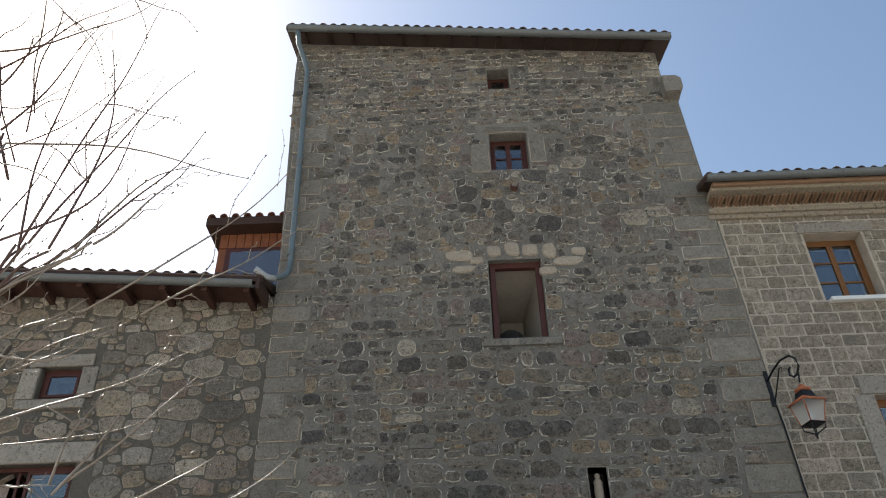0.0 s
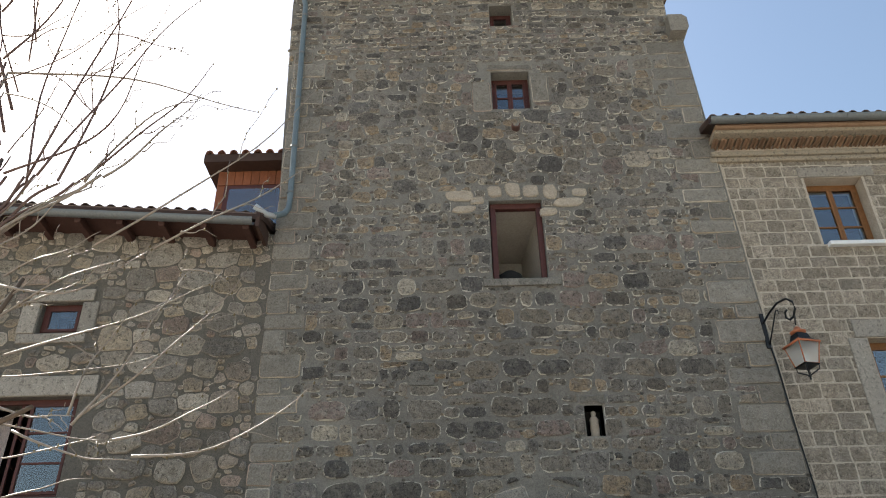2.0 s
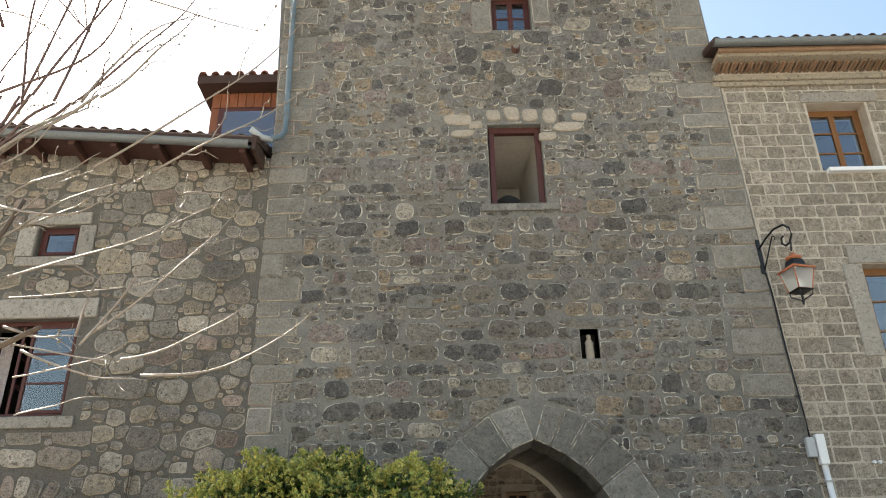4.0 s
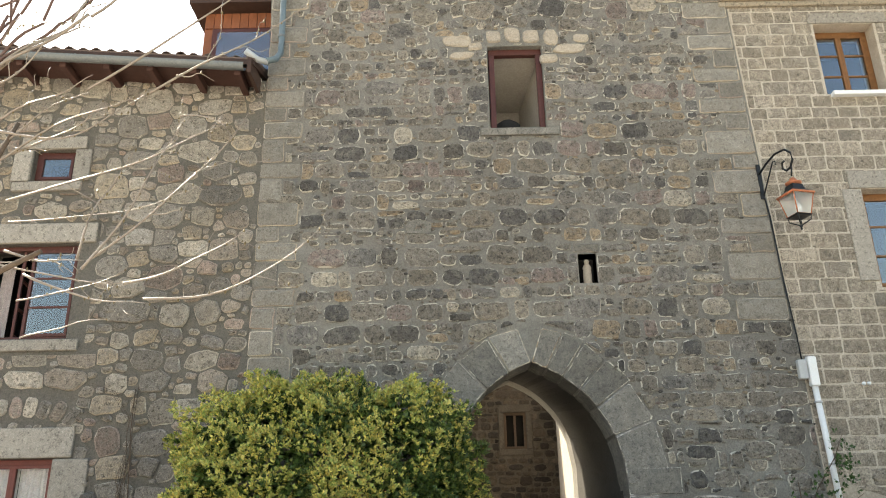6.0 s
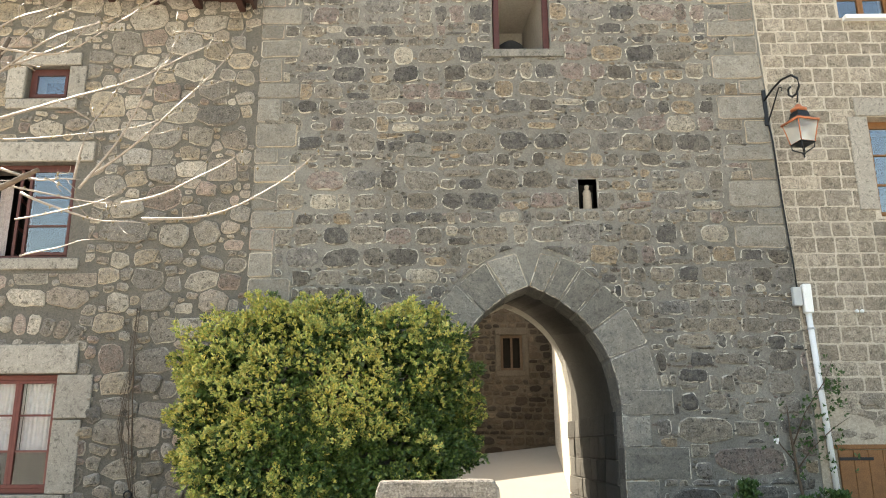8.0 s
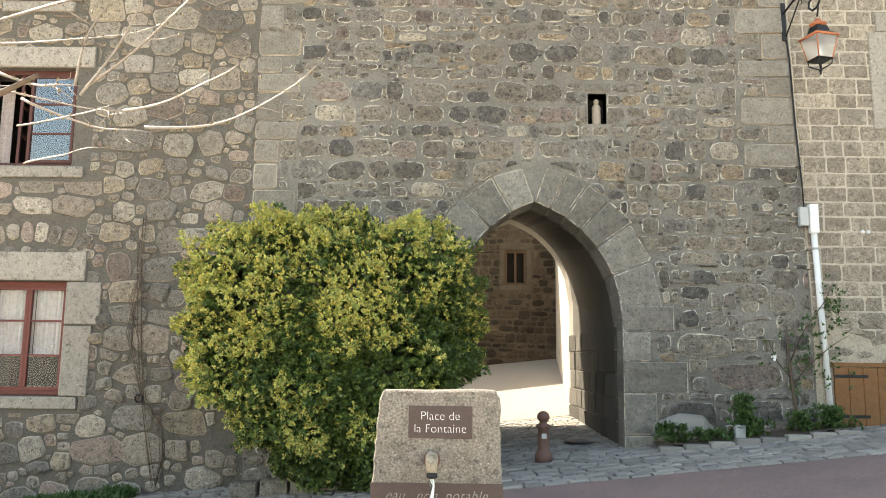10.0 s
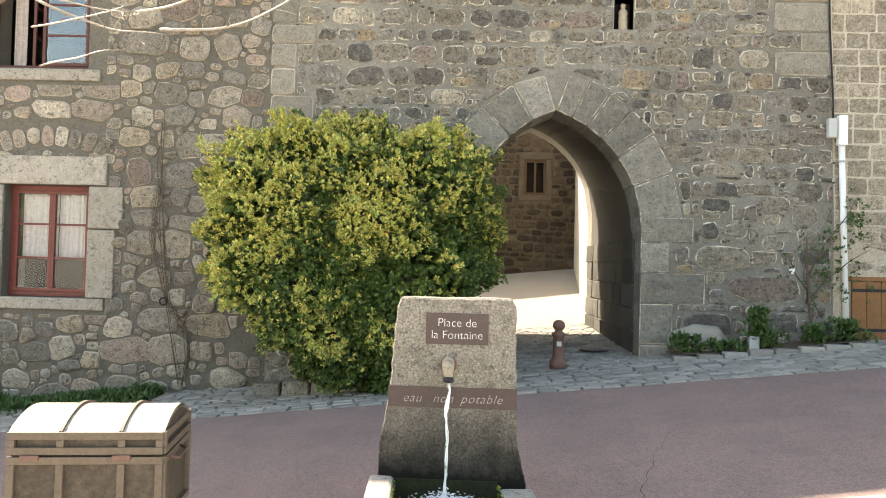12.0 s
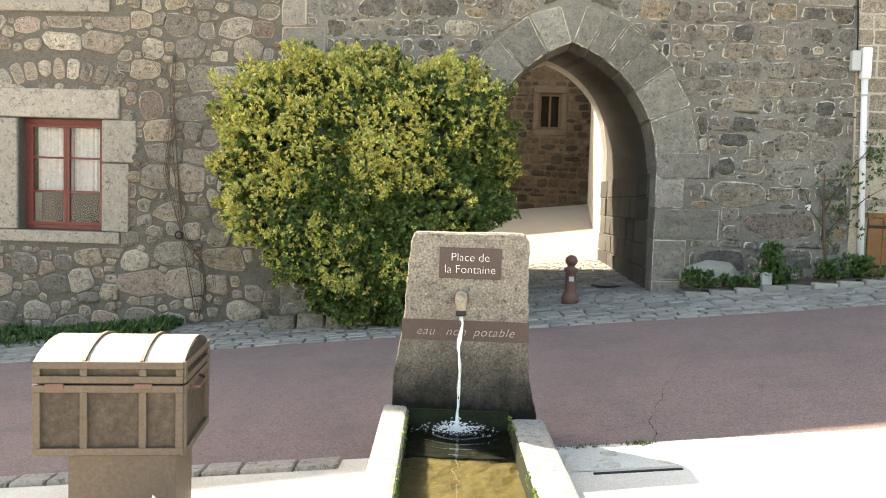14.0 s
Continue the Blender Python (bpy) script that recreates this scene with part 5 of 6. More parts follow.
    while left_over:
        stack, island = [left_over.pop()], []
        while stack:
            v = stack.pop()
            island.append(v)
            for e in v.link_edges:
                o = e.other_vert(v)
                if o in left_over:
                    left_over.discard(o)
                    stack.append(o)
        one = bmesh.new()
        twin = {v: one.verts.new(v.co) for v in island}
        for f in {f for v in island for f in v.link_faces}:
            one.faces.new([twin[v] for v in f.verts])
        part("letter", one, material, parent).matrix_basis = pose(x, y, z, 90, 0, 0)
    whole.free()


writing("Place de", 0.046, 1.553, FY - 0.007, 0.071, plaque, M["letter"], bold=-0.0016)
writing("la Fontaine", 0.046, 1.48, FY - 0.007, 0.071, plaque, M["letter"], bold=-0.0016)
for word, x in (("eau", -0.215), ("non", -0.03), ("potable", 0.2)):
    writing(word, x, 1.1, FY - 0.006, 0.075, band, M["letter_worn"], 0.35, 1.1, 0.001, -0.0012)
part("spout_rose", lathe([(0.05, 0), (0.05, 0.01), (0.03, 0.02)], 16), M["rust_iron"], fountain, "dark round spout plate").matrix_basis = pose(0.0, FY, 1.305, 90)
part("spout", tube([(0.0, FY, 1.325), (0.0, FY - 0.05, 1.325), (0.0, FY - 0.09, 1.3), (0.003, FY - 0.11, 1.24)], [0.03, 0.036, 0.036, 0.026], 12), M["limestone"], fountain, "pale cast spout head")
part("nozzle", lathe([(0.03, 0), (0.032, 0.02), (0.026, 0.03)], 12, (0.003, FY - 0.112, 1.215)), M["iron"], fountain, "dark nozzle ring")
# basin
basin = bmesh.new()
X0, X1, Y0, Y1, ZT = -0.46, 0.5, 2.3, FY + 0.02, 0.63
for a in ((X0, X0 + 0.15, Y0, Y1, ZT), (X1 - 0.19, X1, Y0, Y1 - 0.15, ZT - 0.01), (X0 + 0.14, X1 - 0.18, Y0, Y0 + 0.16, ZT)):
    box(a[0], a[1], a[2], a[3], 0.1, a[4], 0.022, bm=basin)
box(X0 + 0.1, X1 - 0.1, Y0 + 0.1, Y1 - 0.01, 0.05, 0.37, bm=basin)
for v in basin.verts:
    v.co += 0.012 * Vector((noise.noise(v.co * 5), noise.noise(v.co * 5 + Vector((9, 0, 0))), noise.noise(v.co * 5 + Vector((0, 9, 0)))))
    v.co.x += 0.055 * (FY - v.co.y)
part("basin", basin, M["granite"], fountain, "pale granite trough")
b = bmesh.new()
for a in ((X0 + 0.15, X0 + 0.158, ZT - 0.02), (X1 - 0.198, X1 - 0.19, ZT - 0.02)):
    box(a[0], a[1], Y0 + 0.17, FY - 0.12, 0.2, a[2], bm=b)
box(X0 + 0.15, X1 - 0.19, FY - 0.02, FY - 0.008, 0.2, 0.62, bm=b)
for v in b.verts:
    v.co.x += 0.055 * (FY - v.co.y)
part("lining", b, M["moss"], fountain, "mossy lining of the trough")
b = bmesh.new()
for i in range(25):
    for j in range(13):
        b.verts.new((X0 + 0.15 + (X1 - X0 - 0.34) * j / 12 + 0.055 * (FY - (Y0 + 0.16 + (FY - 0.02 - Y0 - 0.16) * i / 24)), Y0 + 0.16 + (FY - 0.02 - Y0 - 0.16) * i / 24, 0.42 + 0.02 * noise.noise(Vector((i * 0.7, j * 0.7, 0)))))
b.verts.ensure_lookup_table()
for i in range(24):
    for j in range(12):
        b.faces.new([b.verts[k] for k in (i * 13 + j, i * 13 + j + 1, (i + 1) * 13 + j + 1, (i + 1) * 13 + j)])
part("bed", b, M["algae"], fountain, "golden-brown algae on the trough's floor")
# near-black sheet over the bed's far end, with a wavering front edge
V, F = [], []
for j in range(13):
    x = X0 + 0.15 + (X1 - X0 - 0.34) * j / 12
    y0_ = 4.05 + 0.02 * noise.noise(Vector((x * 12, 1, 0)))
    V += [(x + 0.055 * (FY - y0_), y0_, 0.4), (x + 0.055 * (FY - y0_), y0_ + 0.01, 0.455), (x + 0.001, FY - 0.01, 0.455)]
    if j:
        F += [(3 * j - 3, 3 * j, 3 * j + 1, 3 * j - 2), (3 * j - 2, 3 * j + 1, 3 * j + 2, 3 * j - 1)]
raw("pool_floor", V, F, M["pool_dark"], fountain, "near-black floor of the trough under the spout")
b = bmesh.new()
NX, NY = 40, 110
for i in range(NY + 1):
    y = Y0 + 0.165 + (FY - 0.03 - Y0 - 0.165) * i / NY
    for j in range(NX + 1):
        x = X0 + 0.152 + (X1 - X0 - 0.346) * j / NX + 0.055 * (FY - y)
        r = math.hypot(x - 0.01, y - 4.47)
        z = 0.53 + 0.006 * math.sin(r * 70) * math.exp(-r * 2.2) + 0.003 * noise.noise(Vector((x * 14, y * 14, 0)))
        b.verts.new((x, y, z))
b.verts.ensure_lookup_table()
for i in range(NY):
    for j in range(NX):
        b.faces.new([b.verts[k] for k in (i * (NX + 1) + j, i * (NX + 1) + j + 1, (i + 1) * (NX + 1) + j + 1, (i + 1) * (NX + 1) + j)]).smooth = True
w = part("water", b, M["water"], fountain, "clear rippled water in the trough")
w.visible_shadow = False
V, F = [], []
for i in range(900):
    y = rng.uniform(2.6, FY - 0.05)
    if noise.noise(Vector((y * 5, i % 2 * 7, 0))) < 0.05:
        continue
    side_ = rng.random() < 0.5
    x = (X0 + 0.152 if side_ else X1 - 0.192) + 0.055 * (FY - y)
    c = Vector((x, y, rng.triangular(0.5, ZT + 0.005, ZT - 0.03)))
    r = rng.uniform(0.006, 0.014)
    k = len(V)
    V += [c + r * Vector(e) for e in ((1, 0, 0), (0, 1, 0), (-1, 0, 0), (0, -1, 0), (0, 0, 0.8), (0, 0, -0.8))]
    F += [(k + a, k + b_, k + t) for t in (4, 5) for a, b_ in ((0, 1), (1, 2), (2, 3), (3, 0))]
M["bright_moss"] = mat("bright_moss", (0.12, 0.16, 0.03), 0.95, spread=0.3, scale=20, grain=120, bump=0.5, tint=(0.05, 0.07, 0.02), rand=0.5)
raw("moss_fringe", V, F, M["bright_moss"], fountain, "bright moss along the trough's inner edges", "stuff")
M["jet"] = mat("jet", (0.8, 0.82, 0.83), 0.15, spread=0.1, scale=40, bump=0.6, spec=0.6)
jet = [(0.003 + 0.004 * math.sin(k * 1.3), FY - 0.113 - 0.035 * (k / 14) ** 0.6, 1.22 - 0.69 * (k / 14)) for k in range(15)]
for k2 in range(3):
    strand = [(x + 0.007 * math.sin(k2 * 1.6 + i * 0.9), y + 0.006 * math.cos(k2 * 1.6 + i * 0.7), z) for i, (x, y, z) in enumerate(jet)]
    part("jet", tube(strand, [max(0.0015, 0.0075 - 0.003 * (i / 14) + rng.uniform(-0.004, 0.004)) for i in range(15)], 8), M["jet"] if k2 < 2 else M["water"], fountain, "thin falling strand of water")
b = bmesh.new()
for i in range(520):
    a, r = rng.uniform(0, 6.28), abs(rng.gauss(0, 0.085))
    c = (0.005 + r * math.cos(a) * 1.3, FY - 0.15 + r * math.sin(a) * 0.7, 0.535 + abs(rng.gauss(0, 0.03)) * max(0.1, 1 - r * 4))
    s = rng.uniform(0.0015, 0.006) * (1.2 - r * 3)
    if s > 0.001 and c[1] < FY - 0.03:
        bmesh.ops.create_icosphere(b, subdivisions=1, radius=s, matrix=Matrix.Translation(c) @ Matrix.Diagonal((1.5, 1.3, 0.7, 1)))
part("splash", b, M["jet"], fountain, "white foam and drops")["kind"] = "stuff"

# ---- chest-shaped litter bin ----
bin_ = thing("litter_bin", "brown treasure-chest litter bin on a metal stand", "litter bin")
BW, BD = 0.7, 0.6


def panels(parent, x0, x1, z0, z1, splits, y, face):
    """A framed face with sunk boards: face is front, in the bin's own axes."""
    bars = bmesh.new()
    t = 0.035
    xs = [x0] + splits + [x1]
    box(x0, x1, y - 0.012, y + 0.012, z0, z0 + t, 0.003, bm=bars)
    box(x0, x1, y - 0.012, y + 0.012, z1 - t, z1, 0.003, bm=bars)
    for x in xs:
        a = min(max(x - t / 2, x0), x1 - t)
        box(a, a + t, y - 0.012, y + 0.012, z0 + t, z1 - t, 0.003, bm=bars)
    f = part("frame", bars, M["bin_metal"], parent)
    for a, b_ in zip(xs, xs[1:]):
        k = 1
        for i in range(k):
            p = part("board", box(a + (b_ - a) * i / k + 0.002, a + (b_ - a) * (i + 1) / k - 0.002, y + 0.008, y + 0.02, z0 + 0.02, z1 - 0.02, 0.002), M["bin_wood"], f, "weathered brown board")
    return f


body = part("body", box(0.01, BW - 0.01, 0.02, BD - 0.01, 0.6, 1.06), M["bin_wood"], bin_)
panels(bin_, 0, BW, 0.612, 0.955, [0.235, 0.51], 0.0, "front")
panels(bin_, 0, BW, 0.965, 1.07, [0.235, 0.51], 0.0, "front")
sidef = panels(bin_, 0, BD, 0.6, 0.955, [], 0.0, "front")
sidef.matrix_basis = pose(BW, 0, 0, 0, 0, 90)
sidef = panels(bin_, 0, BD, 0.965, 1.07, [], 0.0, "front")
sidef.matrix_basis = pose(BW, 0, 0, 0, 0, 90)
lid = bmesh.new()
rise = 0.085


def lid_at(f):
    return BD * f, 1.06 + rise * math.sin(math.pi * f) ** 0.8


for k in range(16):
    (ya, za), (yb, zb) = lid_at(k / 16), lid_at((k + 1) / 16)
    v = [lid.verts.new(c) for c in ((0, ya, za), (BW, ya, za), (BW, yb, zb), (0, yb, zb))]
    u = [lid.verts.new(c) for c in ((0, ya, za - 0.02), (BW, ya, za - 0.02), (BW, yb, zb - 0.02), (0, yb, zb - 0.02))]
    lid.faces.new(v)
    lid.faces.new(u[::-1])
    lid.faces.new((v[0], u[0], u[1], v[1]))
    lid.faces.new((v[1], u[1], u[2], v[2]))
    lid.faces.new((v[3], v[0], u[0], u[3]))
bmesh.ops.remove_doubles(lid, verts=lid.verts[:], dist=0.0005)
lid_ob = part("lid", lid, M["sunlit_lid"], bin_, "rounded lid, coloured pale for its sunlit top")
for x in (0.225, 0.495):
    rib = bmesh.new()
    for k in range(16):
        (ya, za), (yb, zb) = lid_at(k / 16), lid_at((k + 1) / 16)
        v = [rib.verts.new(c) for c in ((x, ya, za + 0.014), (x + 0.016, ya, za + 0.014), (x + 0.016, yb, zb + 0.014), (x, yb, zb + 0.014))]
        u = [rib.verts.new(c) for c in ((x, ya, za - 0.01), (x + 0.016, ya, za - 0.01), (x + 0.016, yb, zb - 0.01), (x, yb, zb - 0.01))]
        rib.faces.new(v)
        for a_, b_ in ((0, 1), (1, 2), (2, 3), (3, 0)):
            rib.faces.new((v[a_], u[a_], u[b_], v[b_]))
    bmesh.ops.remove_doubles(rib, verts=rib.verts[:], dist=0.0005)
    part("rib", rib, M["bin_metal"], lid_ob, "brown metal lid strap")
ends = [(0.0, 1.06)] + [lid_at(k / 16) for k in range(17)]
for x in (0.0, BW - 0.01):
    e = bmesh.new()
    a = [e.verts.new((x, y, z)) for y, z in ends[1:]]
    c = [e.verts.new((x + 0.01, y, z)) for y, z in ends[1:]]
    e.faces.new(a)
    e.faces.new(c[::-1])
    part("end", e, M["bin_wood"], lid_ob)
for x in (0.06, 0.47):
    part("hinge", box(x, x + 0.085, -0.02, -0.006, 0.94, 0.965, 0.004), M["rust_iron"], bin_, "rusty hinge leaf")
part("handle", tube([(BW + 0.012, 0.1, 0.93), (BW + 0.05, 0.12, 0.92), (BW + 0.05, 0.3, 0.925), (BW + 0.012, 0.32, 0.935)], 0.008, 6), M["rust_iron"], bin_, "rusty side handle")
stand = part("stand", box(0.15, BW - 0.04, 0.03, 0.4, 0.02, 0.6, 0.004), M["bin_metal"], bin_, "brown sheet-metal stand")
# no hole: a white plate paints the brightness seen through the cut-out
part("cutout", prism([(0.42, 0.3), (0.46, 0.35), (0.54, 0.36), (0.55, 0.4), (0.57, 0.38), (0.565, 0.33), (0.5, 0.29)], 0.024, 0.031), M["letter"], stand, "white plate painted as the bright cut-out in the stand")
bin_.matrix_basis = pose(-2.012, 3.49, 0.0, 0, 0, 9)


# ---- planting ----
def leaves_mesh(name, spots, material, parent, length, width, per, rng_, label="", spread=1.0, fold=0.25):
    """Small folded leaves in rosettes: spots are (place, outward)."""
    V, F = [], []
    for p, nrm in spots:
        t = nrm.orthogonal().normalized()
        s = nrm.cross(t)
        a0 = rng_.uniform(0, 6.28)
        for k in range(per):
            a = a0 + k * 2.4
            out = (math.cos(a) * t + math.sin(a) * s)
            tilt = rng_.uniform(0.25, 1.1) * spread
            d = (nrm * math.cos(tilt) + out * math.sin(tilt)).normalized()
            side = d.cross(nrm + Vector((0.01, 0.02, 0.03))).normalized()
            up = side.cross(d)
            L = length * rng_.uniform(0.65, 1.25)
            W = width * rng_.uniform(0.7, 1.2)
            b = p + d * 0.01 - nrm * rng_.uniform(0, length * 0.8)
            i = len(V)
            V += [b, b + d * L * 0.55 + side * W + up * W * fold, b + d * L, b + d * L * 0.55 - side * W + up * W * fold]
            F += [(i, i + 1, i + 2), (i, i + 2, i + 3)]
    return raw(name, V, F, material, parent, label)


rng = random.Random(3)
bush = thing("variegated_bush", "large clipped evergreen bush with yellow-green leaf tips, denser where light would fall", "bush")
BC = Vector((-1.37, 9.62, 1.98))


def bush_skin(d):
    """Distance from the middle of the bush to its skin in direction d."""
    w = 1.72
    if d.z < -0.1:
        w *= max(0.36, 1 + 0.8 * (d.z + 0.1))
    e = 4.6
    k = (abs(d.x / w) ** e + abs(d.y / 1.0) ** e + abs(d.z / 1.55) ** e) ** (-1 / e)
    q = BC + d * k
    return k * (1 + 0.045 * noise.noise(q * 1.5) + 0.23 * noise.noise(q * 3.0 + Vector((5, 0, 0))) + 0.11 * noise.noise(q * 6.5))


tips, greens, inner = [], [], []
while len(tips) + len(greens) < 17000:
    d = Vector((rng.gauss(0, 1) * 1.9, rng.gauss(0, 1) * 0.9 - 0.5, rng.gauss(0, 1) * 1.6)).normalized()
    k = bush_skin(d)
    p = BC + d * k
    if p.y > 10.28 or p.z < 0.34:
        continue
    nrm = (Vector((d.x / 1.9, d.y / 1.0, d.z / 1.64)).normalized() + Vector((rng.uniform(-0.5, 0.5), rng.uniform(-0.5, 0.5), rng.uniform(-0.1, 0.7)))).normalized()
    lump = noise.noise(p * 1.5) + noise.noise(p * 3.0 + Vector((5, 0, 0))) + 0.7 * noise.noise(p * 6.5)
    # yellow share grows upward, on lumps and leftward: lighting put into leaf colour
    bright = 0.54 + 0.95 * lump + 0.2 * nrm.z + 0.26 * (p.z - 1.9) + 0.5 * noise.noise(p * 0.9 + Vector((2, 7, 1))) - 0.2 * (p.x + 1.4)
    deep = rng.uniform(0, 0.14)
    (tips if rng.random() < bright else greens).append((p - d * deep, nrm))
for i in range(5000):
    d = Vector((rng.gauss(0, 1) * 1.9, rng.gauss(0, 1) * 0.9 - 0.5, rng.gauss(0, 1) * 1.6)).normalized()
    p = BC + d * bush_skin(d) * rng.uniform(0.68, 0.9)
    if p.y < 10.28 and p.z > 0.34:
        inner.append((p, (d + Vector((rng.uniform(-1, 1), rng.uniform(-1, 1), rng.uniform(-1, 1)))).normalized()))
part("stem", tube([(-1.6, 9.9, 0.2), (-1.55, 9.85, 0.9), (-1.5, 9.7, 1.6), (-1.4, 9.65, 2.4)], [0.09, 0.075, 0.06, 0.03], 8), M["stem"], bush)
for k in range(9):
    a = k * 0.7
    part("limb", tube([(-1.55, 9.85, 0.5 + 0.1 * k), (-1.5 + 0.7 * math.cos(a), 9.7 + 0.2 * math.sin(a), 1.2 + 0.1 * k), (-1.45 + 1.5 * math.cos(a), 9.6 + 0.3 * math.sin(a), 1.9 + 0.12 * k)], [0.04, 0.03, 0.01], 6), M["stem"], bush)
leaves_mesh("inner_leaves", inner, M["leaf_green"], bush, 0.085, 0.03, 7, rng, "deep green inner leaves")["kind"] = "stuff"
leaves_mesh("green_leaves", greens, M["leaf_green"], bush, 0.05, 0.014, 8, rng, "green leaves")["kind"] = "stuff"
leaves_mesh("yellow_leaves", tips, M["leaf_yellow"], bush, 0.046, 0.0125, 8, rng, "yellow-green leaf tips, denser where light would fall")["kind"] = "stuff"

# bed stones at the bush's foot
foot = thing("planter_edge", "low reddish stone edging at the foot of the bush", "edging")
for i in range(6):
    x = -2.5 + i * 0.36
    vs, fs = stone_shape([(x, lie(x, 9.4) - 0.05), (x + 0.34, lie(x, 9.4) - 0.05), (x + 0.33, lie(x, 9.4) + 0.2), (x + 0.01, lie(x, 9.4) + 0.18)], 9.35, 0.03, rng, 0.2)
    raw("stone", vs, fs, M["left_stone"], foot)


def tuft(spots, name, label, category, length, width, per, material, group=""):
    ob = thing(name, label, category, group=group)
    leaves_mesh("leaves", spots, material, ob, length, width, per, rng, spread=0.9)
    return ob


# weeds along the left wall, bed along the right wall
spots = []
for i in range(1500):
    x = rng.uniform(-6.9, -3.95)
    y = 10.28 - abs(rng.gauss(0, 0.3))
    spots.append((Vector((x, y, lie(x, y) + rng.uniform(0.0, 0.16) * (0.4 + 0.6 * abs(noise.noise(Vector((x * 2, y, 0))))))), Vector((rng.uniform(-0.5, 0.5), rng.uniform(-0.8, 0.1), 1)).normalized()))
tuft(spots, "grass_strip", "low weeds and grass at the foot of the wall", "weeds", 0.075, 0.013, 7, M["weed"])["kind"] = "stuff"
bed = sheet("flower_bed", steps(2.75, 5.2, 0.25), [9.86, 10.0, 10.15, 10.34], 0.05, M["earth"], "narrow bare earth bed at the foot of the tower", "ground", rough=0.03)
for i in range(8):
    x = 2.7 + i * 0.315
    b = box(x, x + 0.3, 9.74, 9.87, lie(x, 9.8) - 0.05, lie(x, 9.8) + 0.075 + rng.uniform(-0.01, 0.01), 0.02)
    part("kerb_stone", b, M["sett"], bed)
for k, (x, h, w, nn) in enumerate([(2.95, 0.22, 0.3, 70), (3.85, 0.5, 0.17, 120), (3.98, 0.2, 0.2, 60), (4.55, 0.24, 0.14, 60), (4.95, 0.25, 0.3, 120), (3.4, 0.1, 0.3, 50)]):
    spots = []
    for i in range(nn):
        f = rng.random()
        px = x + rng.gauss(0, w * 0.5 * (1 - 0.4 * f))
        spots.append((Vector((px, 10.05 + rng.gauss(0, 0.07), lie(x, 10) + 0.06 + f * h)), Vector((rng.uniform(-0.8, 0.8), rng.uniform(-0.9, 0.2), 1)).normalized()))
    tuft(spots, "garden_plant", "low green garden plant in the earth bed", "plant", 0.07, 0.018, 6, M["weed"], "bed plants")
spots = []
for i in range(90):
    x = rng.choice((rng.gauss(0.8, 0.09), rng.gauss(1.08, 0.05)))
    spots.append((Vector((x, 4.47 + rng.gauss(0, 0.012), lie(x, 4.47) - 0.01)), Vector((rng.uniform(-0.8, 0.8), rng.uniform(-0.6, 0.6), 1)).normalized()))
tuft(spots, "grass_tuft", "thin grass growing along the asphalt's edge", "weeds", 0.03, 0.004, 4, M["weed"])
# climbing rose on the tower's corner
rose = thing("climbing_rose", "sparse young climbing rose tied to the wall", "climbing plant")
part("stem", tube([(4.63, 10.2, lie(4.6, 10.2)), (4.6, 10.28, 1.5), (4.57, 10.3, 2.0), (4.55, 10.28, 2.4)], [0.025, 0.02, 0.015, 0.006], 6), M["stem"], rose)
for q in ([(4.6, 10.28, 1.6), (4.8, 10.25, 1.85), (5.1, 10.25, 2.1), (5.35, 10.26, 2.25)], [(4.58, 10.28, 1.9), (4.75, 10.22, 2.3), (5.05, 10.22, 2.7), (5.2, 10.22, 3.0)], [(4.57, 10.28, 1.7), (4.4, 10.25, 1.9), (4.3, 10.24, 2.15)]):
    part("shoot", tube(q, [0.01, 0.008, 0.006, 0.003][: len(q)], 5), M["stem"], rose)
spots = [(Vector((rng.gauss(4.75, 0.2), rng.uniform(10.15, 10.3), rng.gauss(2.05, 0.28))), Vector((rng.uniform(-1, 1), -0.7, rng.uniform(-0.3, 1))).normalized()) for i in range(70)]
spots += [(Vector((rng.gauss(5.12, 0.1), rng.uniform(10.12, 10.25), rng.gauss(2.6, 0.25))), Vector((rng.uniform(-1, 1), -0.7, rng.uniform(-0.3, 1))).normalized()) for i in range(45)]
leaves_mesh("leaves", spots, M["weed"], rose, 0.055, 0.018, 4, rng, "small fresh green leaves")
leaves_mesh("blossom", [(Vector((4.33, 10.2, 1.95)), Vector((0, -1, 0.3)).normalized())], M["letter"], rose, 0.04, 0.02, 8, rng, "single white flower")
# bare creeper on the left house
vine = thing("bare_creeper", "leafless brown creeper on the house wall", "climbing plant")
for q, r in (([(-3.72, 10.27, 0.2), (-3.66, 10.29, 0.6), (-3.7, 10.29, 0.95), (-3.95, 10.28, 1.3), (-4.02, 10.29, 1.9), (-4.08, 10.29, 2.5), (-4.12, 10.29, 3.2), (-4.1, 10.3, 3.75)], 0.014), ([(-3.75, 10.27, 0.2), (-3.85, 10.28, 0.7), (-3.98, 10.29, 1.35), (-4.2, 10.29, 2.2), (-4.1, 10.29, 2.9)], 0.01), ([(-4.02, 10.29, 2.0), (-4.22, 10.29, 2.6), (-4.1, 10.29, 3.1)], 0.007), ([(-4.12, 10.29, 3.3), (-4.4, 10.3, 3.7), (-4.75, 10.3, 3.82)], 0.005), ([(-3.9, 10.28, 1.2), (-3.55, 10.28, 1.0), (-3.5, 10.28, 0.6)], 0.007)):
    for o in (0.0, 0.02, -0.018):
        part("stem", tube([(x + o + rng.uniform(-0.02, 0.02), y, z + o) for x, y, z in q], r * rng.uniform(0.25, 0.5), 5), M["stem"], vine)
